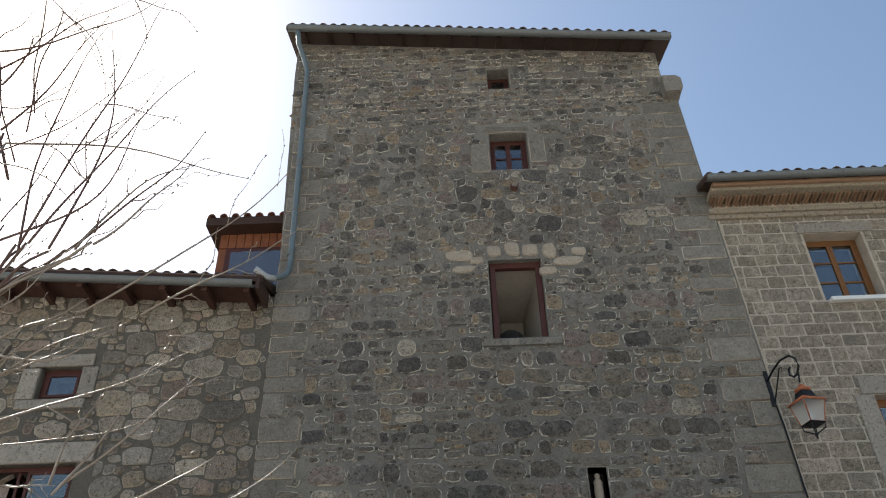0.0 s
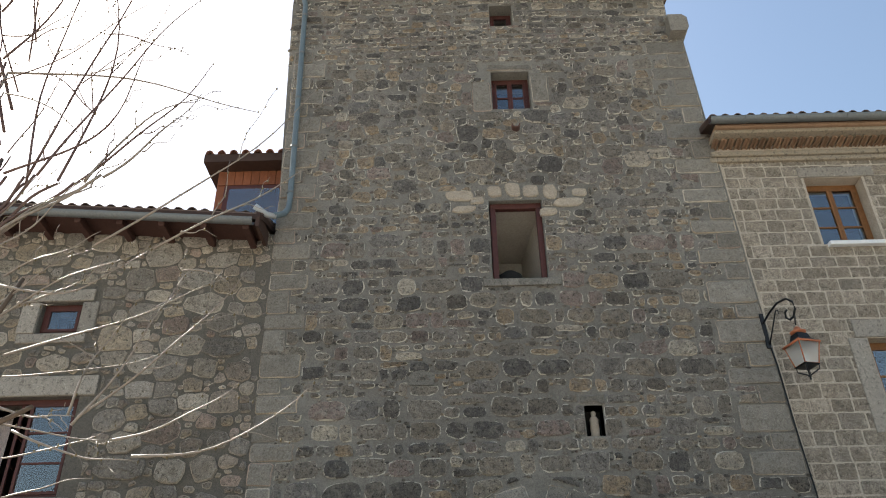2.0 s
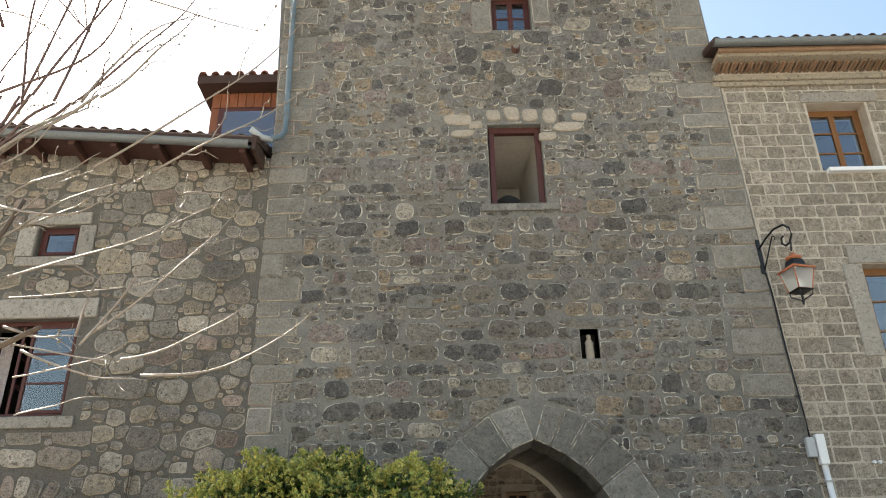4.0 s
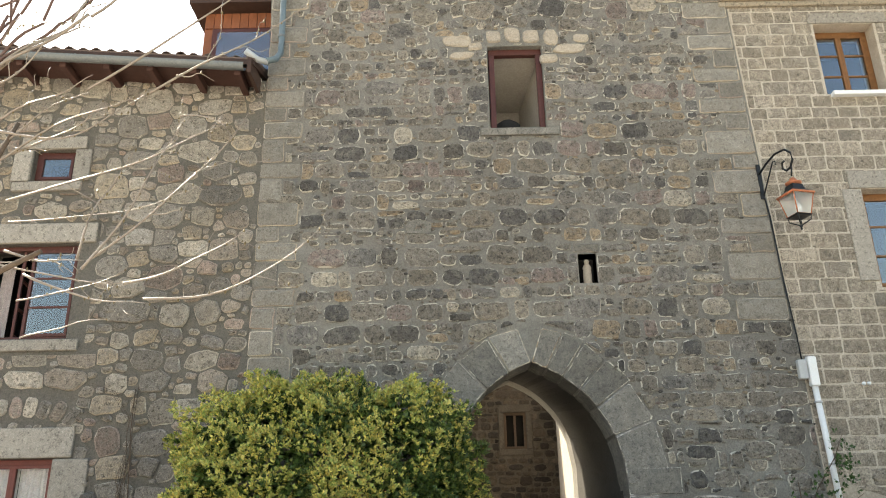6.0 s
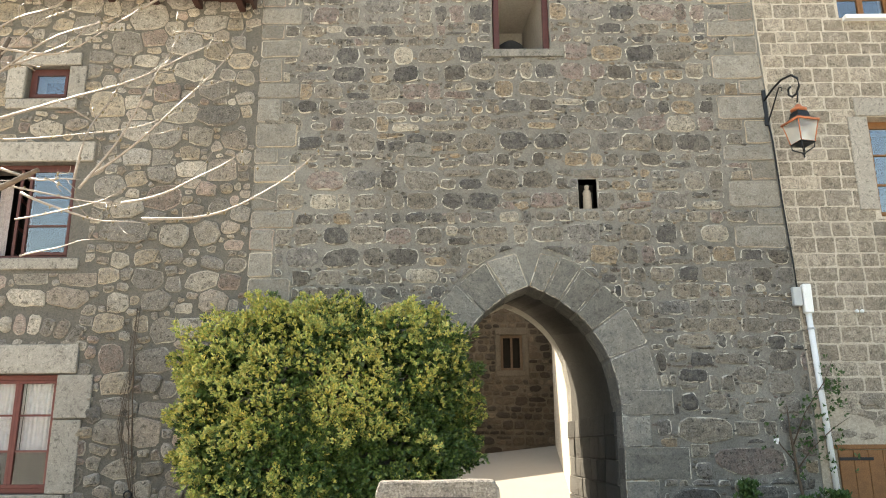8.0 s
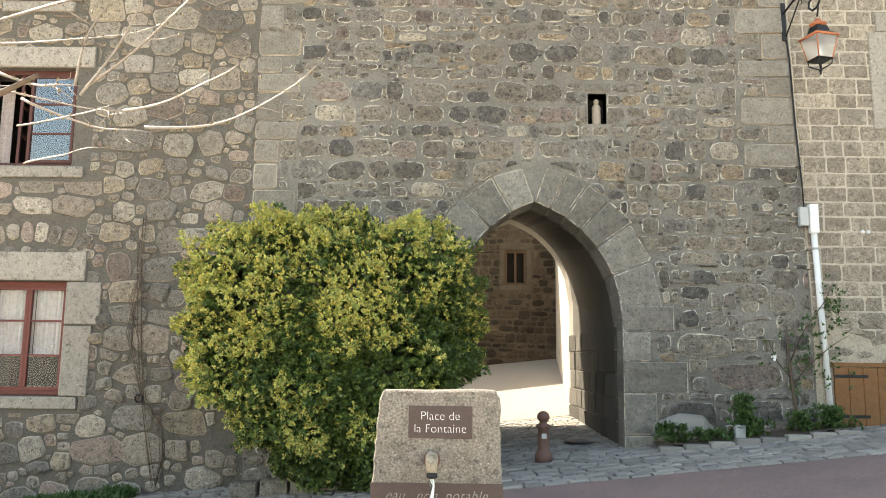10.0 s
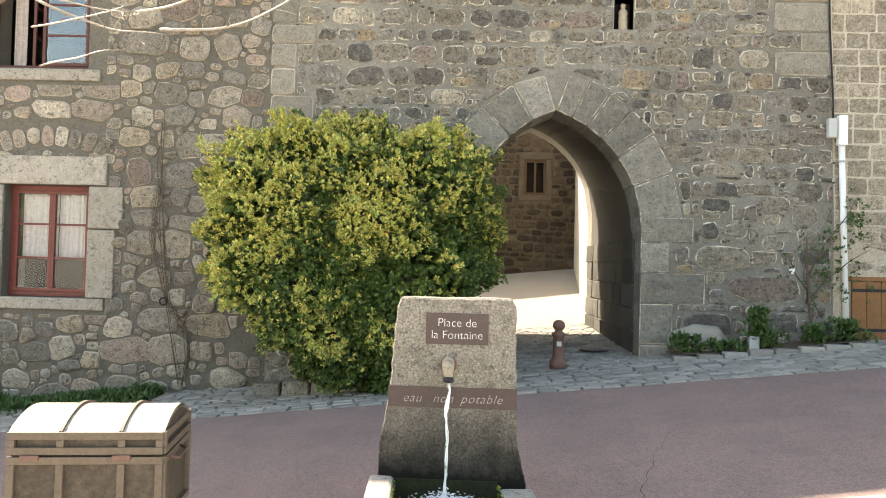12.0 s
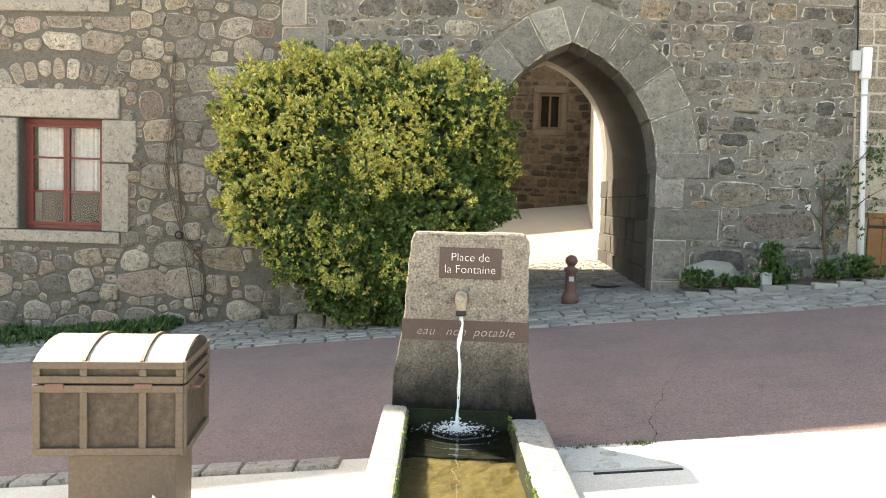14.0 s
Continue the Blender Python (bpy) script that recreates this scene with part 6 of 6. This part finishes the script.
hook = part("wall_ring", tube([(-4.0 + 0.05 * math.cos(a), 10.26, 1.32 + 0.05 * math.sin(a)) for a in [k * 0.7 for k in range(10)]], 0.012, 6), M["iron"], vine, "small iron wall ring")
# boulder and service box in the bed
boulder = thing("boulder", "rounded pale boulder against the tower's foot", "rock")
b = bmesh.new()
bmesh.ops.create_icosphere(b, subdivisions=4, radius=1)
for v in b.verts:
    k = 1 + 0.16 * noise.noise(v.co * 1.8) + 0.05 * noise.noise(v.co * 5)
    v.co = Vector((3.17 + v.co.x * 0.4 * k, 10.3 + v.co.y * 0.2 * k, 0.98 + v.co.z * 0.23 * k))
for f in b.faces:
    f.smooth = True
mesh_object("rock", b, M["gravel"], boulder)
cab = thing("service_post", "small grey service box standing in the bed", "box")
part("body", box(3.72, 3.85, 9.98, 10.06, lie(3.78, 10), lie(3.78, 10) + 0.21, 0.008), M["grey_box"], cab)
grate = thing("manhole_cover", "round dark iron cover set in the lane", "manhole cover")
part("cover", lathe([(0.26, 0), (0.26, 0.012), (0.23, 0.018), (0.01, 0.018)], 24, (2.0, 11.3, lie(2.0, 11.3) - 0.002)), M["iron"], grate)

# ---- bare tree ----
rng = random.Random(14)
tree = thing("bare_tree", "young bare tree with reddish budding shoots", "tree")
part("trunk", tube([(-3.5, 3.9, -0.2), (-3.45, 3.85, 0.9), (-3.3, 3.8, 1.8), (-3.05, 3.7, 2.5)], [0.1, 0.08, 0.07, 0.055], 10), M["stem"], tree)
BOUGHS = [[(-3.05, 3.7, 2.5), (-2.7, 3.65, 3.05), (-2.35, 3.6, 3.6), (-2.2, 3.6, 4.0)], [(-3.05, 3.7, 2.5), (-2.6, 3.6, 2.85), (-2.15, 3.55, 3.12), (-1.9, 3.5, 3.22)], [(-3.05, 3.7, 2.5), (-2.9, 3.8, 3.4), (-2.75, 3.8, 4.2), (-2.7, 3.8, 5.0)]]
for q in BOUGHS:
    part("limb", tube(q, [0.03, 0.022, 0.016, 0.011], 8), M["stem"], tree)
# shoots: x and z of the foot and of the tip, and the bend
SHOOTS_HIGH = [
    (-2.48, 4.69, -1.82, 5.69, -0.34), (-2.28, 4.67, -1.53, 6.17, 0.04), (-2.76, 5.6, -1.03, 5.18, 0.09), (-2.38, 4.67, -2.31, 6.8, 0.1), (-2.35, 4.67, -1.87, 6.96, 0.0), (-2.18, 4.66, -2.31, 6.84, -0.15),
    (-2.79, 5.69, -2.35, 6.92, -0.07), (-2.95, 6.19, -2.6, 7.09, 0.04), (-3.05, 6.49, -1.97, 7.01, -0.16), (-2.98, 6.3, -2.21, 7.07, 0.04), (-2.01, 4.65, -1.4, 5.33, 0.21), (-1.88, 4.65, -1.39, 5.29, -0.08), (-2.08, 4.66, -1.37, 5.59, -0.07),
]
SHOOTS_FINE = [
    (-2.73, 5.48, -1.85, 6.28, -0.1), (-2.11, 5.88, -1.54, 5.66, 0.08), (-2.69, 5.38, -2.01, 4.86, 0.18), (-2.54, 4.89, -2.26, 5.78, 0.01), (-2.16, 7.06, -1.94, 6.42, 0.11), (-2.68, 6.92, -2.12, 5.88, 0.18), (-2.13, 7.06, -1.61, 6.69, 0.16), (-3.09, 6.64, -2.84, 7.07, 0.04),
    (-2.83, 7.11, -2.18, 6.18, 0.06), (-2.87, 5.93, -2.41, 6.28, -0.41), (-1.99, 4.65, -1.76, 4.85, 0.23), (-2.1, 5.21, -2.65, 5.58, -0.15), (-2.17, 3.43, -1.17, 3.6, -0.08), (-2.05, 3.0, -1.42, 3.21, -0.11), (-1.99, 2.81, -1.59, 2.9, 0.05), (-1.32, 4.02, -1.02, 3.84, 0.4),
]
SHOOTS_LOW = [
    (-1.84, 4.18, -0.65, 5.28, -0.08), (-1.52, 4.17, -0.58, 4.77, 0.0), (-1.79, 3.22, -1.55, 3.83, 0.11), (-1.73, 3.15, -1.31, 4.0, -0.06), (-1.72, 3.2, -0.95, 4.04, -0.09), (-2.21, 3.56, -1.08, 3.99, -0.04), (-1.39, 2.98, -0.54, 3.34, -0.23), (-1.51, 3.07, -0.93, 3.35, -0.13),
    (-2.32, 3.95, -1.52, 4.17, -0.3), (-2.28, 3.81, -1.73, 4.18, -0.17), (-2.34, 4.04, -1.84, 4.3, 0.01), (-2.12, 3.25, -1.73, 3.2, -0.12), (-2.05, 3.15, -1.39, 2.98, -0.1), (-2.45, 3.3, -1.51, 3.07, -0.08), (-2.4, 3.7, -1.84, 4.18, 0.1), (-2.3, 3.75, -1.52, 4.17, 0.08), (-2.6, 4.0, -2.28, 4.67, 0.1), (-2.5, 4.1, -2.0, 4.66, -0.1),
]
bud_v, bud_f = [], []


def twig(p, q, bend, r0, depth, taper=0.75):
    p, q = Vector(p), Vector(q)
    n_ = 12
    d = q - p
    up = Vector((-d.z, 0, d.x)).normalized()
    ph = rng.uniform(0, 6)
    pts = []
    for k in range(n_ + 1):
        f = k / n_
        c = p + d * f + up * (bend * math.sin(math.pi * f) * d.length * 0.6 + 0.012 * math.sin(f * 11 + ph) * d.length * 0.5)
        c.y += 0.02 * math.sin(f * 9 + ph)
        pts.append(c)
    tube(pts, [max(0.0016, r0 * (1 - taper * k / n_)) for k in range(n_ + 1)], 5, bm=twig_bm)
    for k in range(2, n_ + 1):
        if rng.random() < min(0.8, d.length * 0.9):
            s = 0.0055 * rng.uniform(0.6, 1.4)
            o = up * rng.choice((-1, 1)) * (r0 * (1 - 0.8 * k / n_) + s * 0.3)
            c, i = pts[k] + o, len(bud_v)
            bud_v.extend(c + s * Vector(e) for e in ((1, 0, 0), (0, 1, 0), (-1, 0, 0), (0, -1, 0), (0, 0, 1.8), (0, 0, -1.8)))
            bud_f.extend((i + a, i + b, i + t) for t in (4, 5) for a, b in ((0, 1), (1, 2), (2, 3), (3, 0)))
    if depth:
        for i in range(rng.randint(1, 4)):
            k = rng.randint(2, n_ - 1)
            a = rng.uniform(0.35, 0.9) * rng.choice((-1, 1))
            e = d.normalized()
            e2 = Vector((e.x * math.cos(a) - e.z * math.sin(a), rng.uniform(-0.35, 0.35), e.x * math.sin(a) + e.z * math.cos(a)))
            twig(pts[k], pts[k] + e2 * d.length * rng.uniform(0.12, 0.34), rng.uniform(-0.15, 0.15), r0 * (1 - 0.8 * k / n_) * 0.65, depth - 1)


for shoots, r0, forks in ((SHOOTS_HIGH, 0.0085, 1), (SHOOTS_FINE, 0.0048, 0), (SHOOTS_LOW, 0.008, 1)):
    for x0, z0, x1, z1, bend in shoots:
        twig_bm = bmesh.new()
        y = 3.6 + rng.uniform(-0.05, 0.05)
        twig((x0, y, z0), (x1, y, z1), bend, r0, forks)
        if z0 < 4.95 and z0 > 4.6:
            twig((-2.62, 3.62, 4.15), (x0, y, z0), 0.05, r0 * 1.25, 0, 0.2)
        elif x0 < -2.65:
            twig((-2.72, 3.75, max(4.6, z0 - 1.1)), (x0, y, z0), 0.06, r0 * 1.25, 0, 0.2)
        # high shoots get the silhouette tone, low ones the sunlit tone
        part("shoot", twig_bm, M["twig_silhouette"] if z1 > 5.4 else M["twig"], tree)
raw("buds", bud_v, bud_f, M["bud"], tree, "tiny green-brown buds", "stuff")

# ---- setts and kerbs, piece by piece ----
rng = random.Random(8)
sett_meshes = []
for k in range(6):
    b = box(-0.5, 0.5, -0.5, 0.5, -0.5, 0.5)
    bmesh.ops.bevel(b, geom=[e for e in b.edges if (e.verts[0].co.z + e.verts[1].co.z) > 0.9], offset=0.09, segments=1, affect="EDGES")
    for v in b.verts:
        v.co += Vector((rng.uniform(-0.04, 0.04), rng.uniform(-0.04, 0.04), rng.uniform(-0.06, 0.06)))
    me = bpy.data.meshes.new("sett")
    b.to_mesh(me)
    b.free()
    me.materials.append(M["sett"])
    sett_meshes.append(me)


def lay_setts(parent, x0, x1, y0, y1, w, d, singly, tone=None):
    spots, y, r = [], y0, 0
    while y < y1:
        x = x0 - rng.uniform(0, w)
        while x < x1:
            ww = w * rng.uniform(0.8, 1.25)
            spots.append((x + ww / 2, y + d / 2, ww - 0.014, d - 0.012))
            x += ww
        y += d
    spots.sort(key=lambda s: math.hypot(s[0] - 1.2, s[1] - 8))
    jv, jf = [], []
    for i, (x, y, sx, sy) in enumerate(spots):
        me = rng.choice(sett_meshes)
        m = pose(x, y, lie(x, y) - 0.045 + rng.uniform(-0.004, 0.006), 0, -math.degrees(math.atan(0.105)), rng.uniform(-2, 2)) @ Matrix.Diagonal((sx, sy, 0.09, 1))
        if i < singly:
            ob = new("sett", me)
            ob.parent = parent
            if tone:
                ob.material_slots[0].link = "OBJECT"
                ob.material_slots[0].material = tone
            ob.matrix_basis = m
        else:
            k = len(jv)
            jv += [m @ v.co for v in me.vertices]
            jf += [tuple(k + j for j in f.vertices) for f in me.polygons]
    if jv:
        raw("setts_beyond", jv, jf, M["sett"], parent, kind="stuff")


lay_setts(verge, -7.2, 7.5, ROAD_FAR, 10.3, 0.24, 0.14, 300)
lay_setts(lane, 0.08, 2.38, 10.32, 15.0, 0.2, 0.13, 300)
kerb = thing("kerb", "row of pale worn kerb stones along the square", "kerb", kind="structure")
x = -6.0
while x < -0.85:
    w = rng.uniform(0.22, 0.42)
    vs = box(x, x + w - 0.012, KERB_NEAR - 0.16, KERB_NEAR, lie(x, 4.4) - 0.1, lie(x + w / 2, 4.4) + 0.025, 0.015)
    for v in vs.verts:
        v.co.z += 0.105 * (v.co.x - x - w / 2) + rng.uniform(-0.004, 0.004)
    part("kerb_stone", vs, M["granite"], kerb)
    x += w
apron = sheet("pavement", steps(0.62, 1.22, 0.2), steps(4.08, 4.33, 0.2), 0.004, M["pavement"], "small sunlit sett patch with a drain slot", "pavement")
lay_setts(apron, 0.66, 1.16, 4.1, 4.3, 0.1, 0.09, 60, M["pale_sett"])
drain = thing("slot_drain", "narrow dark slot drain in the paving", "drain", kind="structure")
b = box(0.75, 1.22, 4.03, 4.055, -0.01, 0.002)
for v in b.verts:
    v.co.z += lie(v.co.x, v.co.y) + 0.002
part("slot", b, M["iron"], drain)

# a ragged crack in the road
crack = thing("road_crack", "thin ragged dark crack in the asphalt", "crack", kind="structure")
V, F = [], []
for k in range(60):
    f = k / 59
    x, y = 1.16 + 0.45 * f + 0.45 * f * f + 0.05 * noise.noise(Vector((f * 9, 0, 0))) + 0.012 * noise.noise(Vector((f * 45, 0, 0))), 4.5 + 2.3 * f
    w = (0.001 + 0.006 * abs(noise.noise(Vector((f * 30, 3, 0))))) * (1.2 - f)
    V += [(x - w, y, lie(x, y) + 0.004), (x + w, y, lie(x, y) + 0.004)]
    if k:
        F.append((2 * k - 2, 2 * k - 1, 2 * k + 1, 2 * k))
raw("gap", V, F, M["painted_dark"], crack)


# ---- masonry, piece by piece ----
rng = random.Random(5)


def arch_hole(x, z):
    return abs(x - ARCH_X) < HALF and z < arch_top(x)


RING = 0.55
surround = [(0.62, 1.86, 7.5, 9.42), (0.85, 1.8, 10.95, 12.1), (0.93, 1.55, 13.05, 13.82), (1.93, 2.29, 5.06, 5.64)]
# stones with a place of their own: x, z, width, height
TOWER_BIG = [(3.48, 2.1, 0.74, 0.35), (4.13, 2.32, 0.34, 0.22), (3.37, 2.8, 0.42, 0.22), (4.15, 2.82, 0.44, 0.25), (4.04, 1.71, 1.03, 0.4), (3.31, 2.47, 0.25, 0.27), (3.64, 2.47, 0.32, 0.22), (3.42, 3.28, 0.49, 0.17), (3.38, 3.96, 0.44, 0.22),
             (3.17, 3.71, 0.47, 0.22), (4.14, 4.24, 0.34, 0.24), (-2.26, 6.43, 0.6, 0.33), (-0.86, 8.37, 0.64, 0.27), (-0.3, 6.03, 0.36, 0.2), (3.3, 1.2, 0.7, 0.36), (4.2, 1.25, 0.6, 0.3)]
polys = courses(-2.62, 4.9, -0.3, 9.1, rng, (0.15, 0.19, 0.22, 0.25, 0.28, 0.31), (0.65, 1.9), arch_hole)
polys += packed(-2.62, 4.6, 9.12, 12.2, ((150, 0.28, 0.4, 0.5, 0.9), (2200, 0.16, 0.26, 0.6, 1.2), (11000, 0.1, 0.17, 0.6, 1.3), (6000, 0.06, 0.1, 0.6, 1.2)), 0.009, rng)
polys += courses(-2.75, 4.5, 12.22, 14.85, rng, (0.12, 0.14, 0.16, 0.19), (1.0, 2.4))
QUOINS = []
z = 0.9
while z < 12.4:
    h = rng.uniform(0.25, 0.42)
    long_ = len(QUOINS) % 4 < 2
    if z > 2.4:
        QUOINS.append((-2.66, -2.66 + (0.62 if long_ else 0.36), z, min(z + h, 12.6)))
    else:
        QUOINS.append((-2.66, -2.64, z, z + h))
    if z < 4.4:
        z += h
        continue
    r_ = tower_right(z + h / 2)
    QUOINS.append((r_ - (0.4 if long_ else 0.75), r_ - 0.02, z, min(z + h, 12.6)))
    z += h
HEAD_STONES = [(0.33, 9.2, 0.5, 0.2), (0.4, 8.93, 0.4, 0.16), (0.92, 9.28, 0.26, 0.26), (1.22, 9.3, 0.27, 0.26), (1.5, 9.26, 0.25, 0.24), (1.82, 9.24, 0.28, 0.3), (2.1, 9.02, 0.5, 0.18), (1.78, 8.86, 0.3, 0.17), (2.3, 9.22, 0.3, 0.16), (0.62, 9.1, 0.22, 0.14)]
big_boxes = [(x - w / 2, x + w / 2, z - h / 2, z + h / 2) for x, z, w, h in TOWER_BIG + HEAD_STONES]
LINTELS = [(0.9, 1.76, 11.96, 12.12), (0.62, 0.97, 11.0, 11.7), (1.68, 2.0, 11.2, 11.9), (1.9, 2.3, 5.59, 5.74)]
polys = cut_boxes(cut_arch(polys, RING), TOWER_HOLES + [(0.66, 1.86, 7.5, 7.63)] + QUOINS + LINTELS + big_boxes) + [cobble(x, z, w / 2, h / 2, rng, 0, 0.2) for x, z, w, h in TOWER_BIG]
for x0, x1, z0, z1 in LINTELS + [q for q in QUOINS if q[1] - q[0] > 0.1]:
    o = soften([(x0 + 0.012, z0 + 0.012), (x1 - 0.012, z0 + 0.012 + rng.uniform(-0.01, 0.01)), (x1 - 0.012, z1 - 0.012), (x0 + 0.012, z1 - 0.012)], rng, 0.008, 0.07)
    vs, fs = stone_shape([(a, b) for a, b in o], WALL, 0.024, rng, 0.05)
    ob = raw("quoin", vs, fs, M["quoin"], tower, "large squared corner stone")
    rim(ob, M["quoin_rim"], (len(vs) - 1) // 4)
for x, z, w, h in HEAD_STONES:
    vs, fs = stone_shape(cobble(x, z, w / 2 + 0.01, h / 2 + 0.01, rng, 0, 0.3), WALL, 0.03, rng)
    raw("lintel_stone", vs, fs, M["render"], tower, "pale stone over the window head")
keep = []
for p in polys:
    for z in (sum(q[1] for q in p) / len(p),):
        p = clip(p, (tower_right(z) - 0.01, z), (1, 0.032))
        p = clip(p, (p[0][0], tower_top(p[0][0]) - 0.03), (0.098, 1)) if len(p) > 2 and z > 13 else p
        if len(p) > 2 and area(p) > 0.005:
            keep.append(p)
chips(keep, WALL, M["tower_stone"], tower, rng, 0.25, 0.026, TOWER_HOLES)
lay_stones(keep, WALL, 0.026, M["tower_stone"], tower, "stone", rng, 300, (1.5, 2.6), 0.006, M["tower_rim"])

# voussoirs of the arch
for s in (-1, 1):
    ox, oz = ARCH_X + s * (HALF - RAD), SPRING
    top = math.acos((RAD - HALF) / RAD)
    angles = [top * k for k in ((0.0, 0.3, 0.5, 0.65, 0.78, 0.89, 1.0) if s > 0 else (0.0, 0.17, 0.34, 0.5, 0.66, 0.84, 1.0))]
    for a, b in zip(angles, angles[1:]):
        o = []
        for k, (r, t) in enumerate(((RAD - 0.012, a + 0.007), (RAD - 0.012, (a + b) / 2), (RAD - 0.012, b - 0.007), (RAD + RING * (1 if b < top - 0.01 else 0.9), b - 0.005), (RAD + RING * rng.uniform(0.9, 1.1), a + 0.005))):
            o.append((ox + s * r * math.cos(t), oz + r * math.sin(t)))
        if b > top - 0.01:
            o = [(s * (max(0.006, s * (x - ARCH_X))) + ARCH_X, z) for x, z in o]
        if s < 0:
            o = o[::-1]
        vs, fs = stone_shape(soften(o, rng, 0.006, 0.05), WALL, 0.02, rng, 0.6)
        ob = raw("voussoir", vs, fs, M["dressed"], tower, "grey dressed arch stone")
        rim(ob, M["tower_rim"], (len(vs) - 1) // 4)
    for z0, z1, w in JAMBS:
        x0, x1 = sorted((ARCH_X + s * (HALF - 0.012), ARCH_X + s * (HALF + w)))
        vs, fs = stone_shape([(x0, z0 + 0.006), (x1, z0 + 0.006), (x1, z1 - 0.006), (x0, z1 - 0.006)], WALL, 0.026, rng, 0.35)
        ob = raw("jamb_stone", vs, fs, M["dressed"], tower)
        rim(ob, M["tower_rim"], (len(vs) - 1) // 4)

# left house rubble
LEFT_BIG = [(-3.87, 6.65, 0.59, 0.31), (-3.19, 6.59, 0.59, 0.3), (-3.96, 6.29, 0.42, 0.36), (-3.45, 6.28, 0.33, 0.27), (-4.33, 5.96, 0.36, 0.24), (-3.11, 5.75, 0.41, 0.35), (-3.92, 5.33, 0.43, 0.29), (-5.07, 7.55, 0.35, 0.19), (-3.59, 7.32, 0.57, 0.28), (-4.36, 8.21, 0.5, 0.4),
            (-5.09, 3.93, 0.52, 0.22), (-5.67, 3.91, 0.44, 0.2), (-4.4, 4.83, 0.64, 0.28), (-3.73, 4.78, 0.37, 0.28), (-3.25, 4.8, 0.32, 0.3), (-4.41, 3.07, 0.33, 0.3), (-3.85, 3.03, 0.43, 0.28), (-3.42, 3.04, 0.25, 0.25)]
LEFT_LOW = [(-4.22, 2.44, 0.45, 0.22), (-4.38, 2.1, 0.35, 0.28), (-3.91, 2.1, 0.45, 0.33), (-3.85, 2.72, 0.23, 0.25), (-4.54, 0.62, 0.64, 0.32), (-3.92, 0.68, 0.48, 0.32), (-5.78, 0.59, 0.38, 0.24), (-3.42, 1.01, 0.53, 0.26), (-4.65, 0.95, 0.32, 0.26)]
# a flat relieving arch of stones on end over the low window
fan = [cobble(-5.72 + 1.9 * math.sin(t), 1.72 + 1.83 * math.cos(t), 0.09, rng.uniform(0.12, 0.16), rng, -t * 1.25) for t in [-0.42 + 0.105 * k for k in range(9)]]
polys = packed(-7.4, -2.66, -0.8, 8.7, ((450, 0.32, 0.48, 0.5, 0.8), (4000, 0.2, 0.32, 0.55, 1.0), (14000, 0.12, 0.2, 0.55, 1.1), (14000, 0.065, 0.12, 0.6, 1.2)), 0.012, rng, LEFT_BIG + LEFT_LOW, [(-6.7, -4.92, 3.34, 3.74)])
polys = cut_boxes(polys + fan, [(a - 0.26, b + 0.26, c - 0.22, d + 0.3) for a, b, c, d in LEFT_HOLES])
lay_stones(polys, WALL, 0.04, M["left_stone"], left, "stone", rng, 300, (-5, 2.2), 0.006, M["left_rim"])

# right house courses
polys, z = [], 2.1
while z < 9.8:
    h = rng.uniform(0.19, 0.25)
    x = 4.5 - rng.uniform(0, 0.3)
    while x < 8.1:
        w = rng.uniform(0.24, 0.42)
        j = 0.012
        polys.append([(x + j, z + j), (x + w - j, z + j + rng.uniform(-0.008, 0.008)), (x + w - j, z + h - j + rng.uniform(-0.008, 0.008)), (x + j, z + h - j)])
        x += w
    z += h
polys = cut_boxes(polys, [(a - 0.03, b + 0.03, c - 0.02, d + 0.02) for a, b, c, d in RIGHT_HOLES])
cut = []
for p in polys:
    z = p[0][1]
    p = clip(p, (tower_right(z) + 0.03, z), (-1, -0.032))
    if len(p) > 2 and area(p) > 0.004:
        cut.append(p)
lay_stones(cut, WALL + 0.012, 0.008, M["right_stone"], right, "stone", rng, 300, (5.5, 5.0), 0.006, None, 0.06)

# yard house, its stones coloured dark for the shade they stand in
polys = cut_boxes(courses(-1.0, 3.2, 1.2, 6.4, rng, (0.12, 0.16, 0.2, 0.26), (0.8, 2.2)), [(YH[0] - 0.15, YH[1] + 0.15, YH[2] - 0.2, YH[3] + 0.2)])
lay_stones(polys, 21.0, 0.035, M["yard_shaded_stone"], yard, "stone", rng, 120, (1.5, 3), 0.01)

# coursed blocks along the passage, their colour darkened for the shade inside
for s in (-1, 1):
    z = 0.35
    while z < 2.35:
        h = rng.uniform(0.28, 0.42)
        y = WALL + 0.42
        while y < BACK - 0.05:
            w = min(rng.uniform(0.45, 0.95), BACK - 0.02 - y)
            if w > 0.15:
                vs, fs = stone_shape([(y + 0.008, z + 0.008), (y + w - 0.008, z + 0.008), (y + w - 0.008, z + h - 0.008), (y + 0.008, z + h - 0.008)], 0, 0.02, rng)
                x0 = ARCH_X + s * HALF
                raw("block", [(x0 + s * b, a, c) for a, b, c in vs], fs if s < 0 else [f[::-1] for f in fs], M["passage"], tower, "squared passage block with shade put into its colour")
            y += w
        z += h
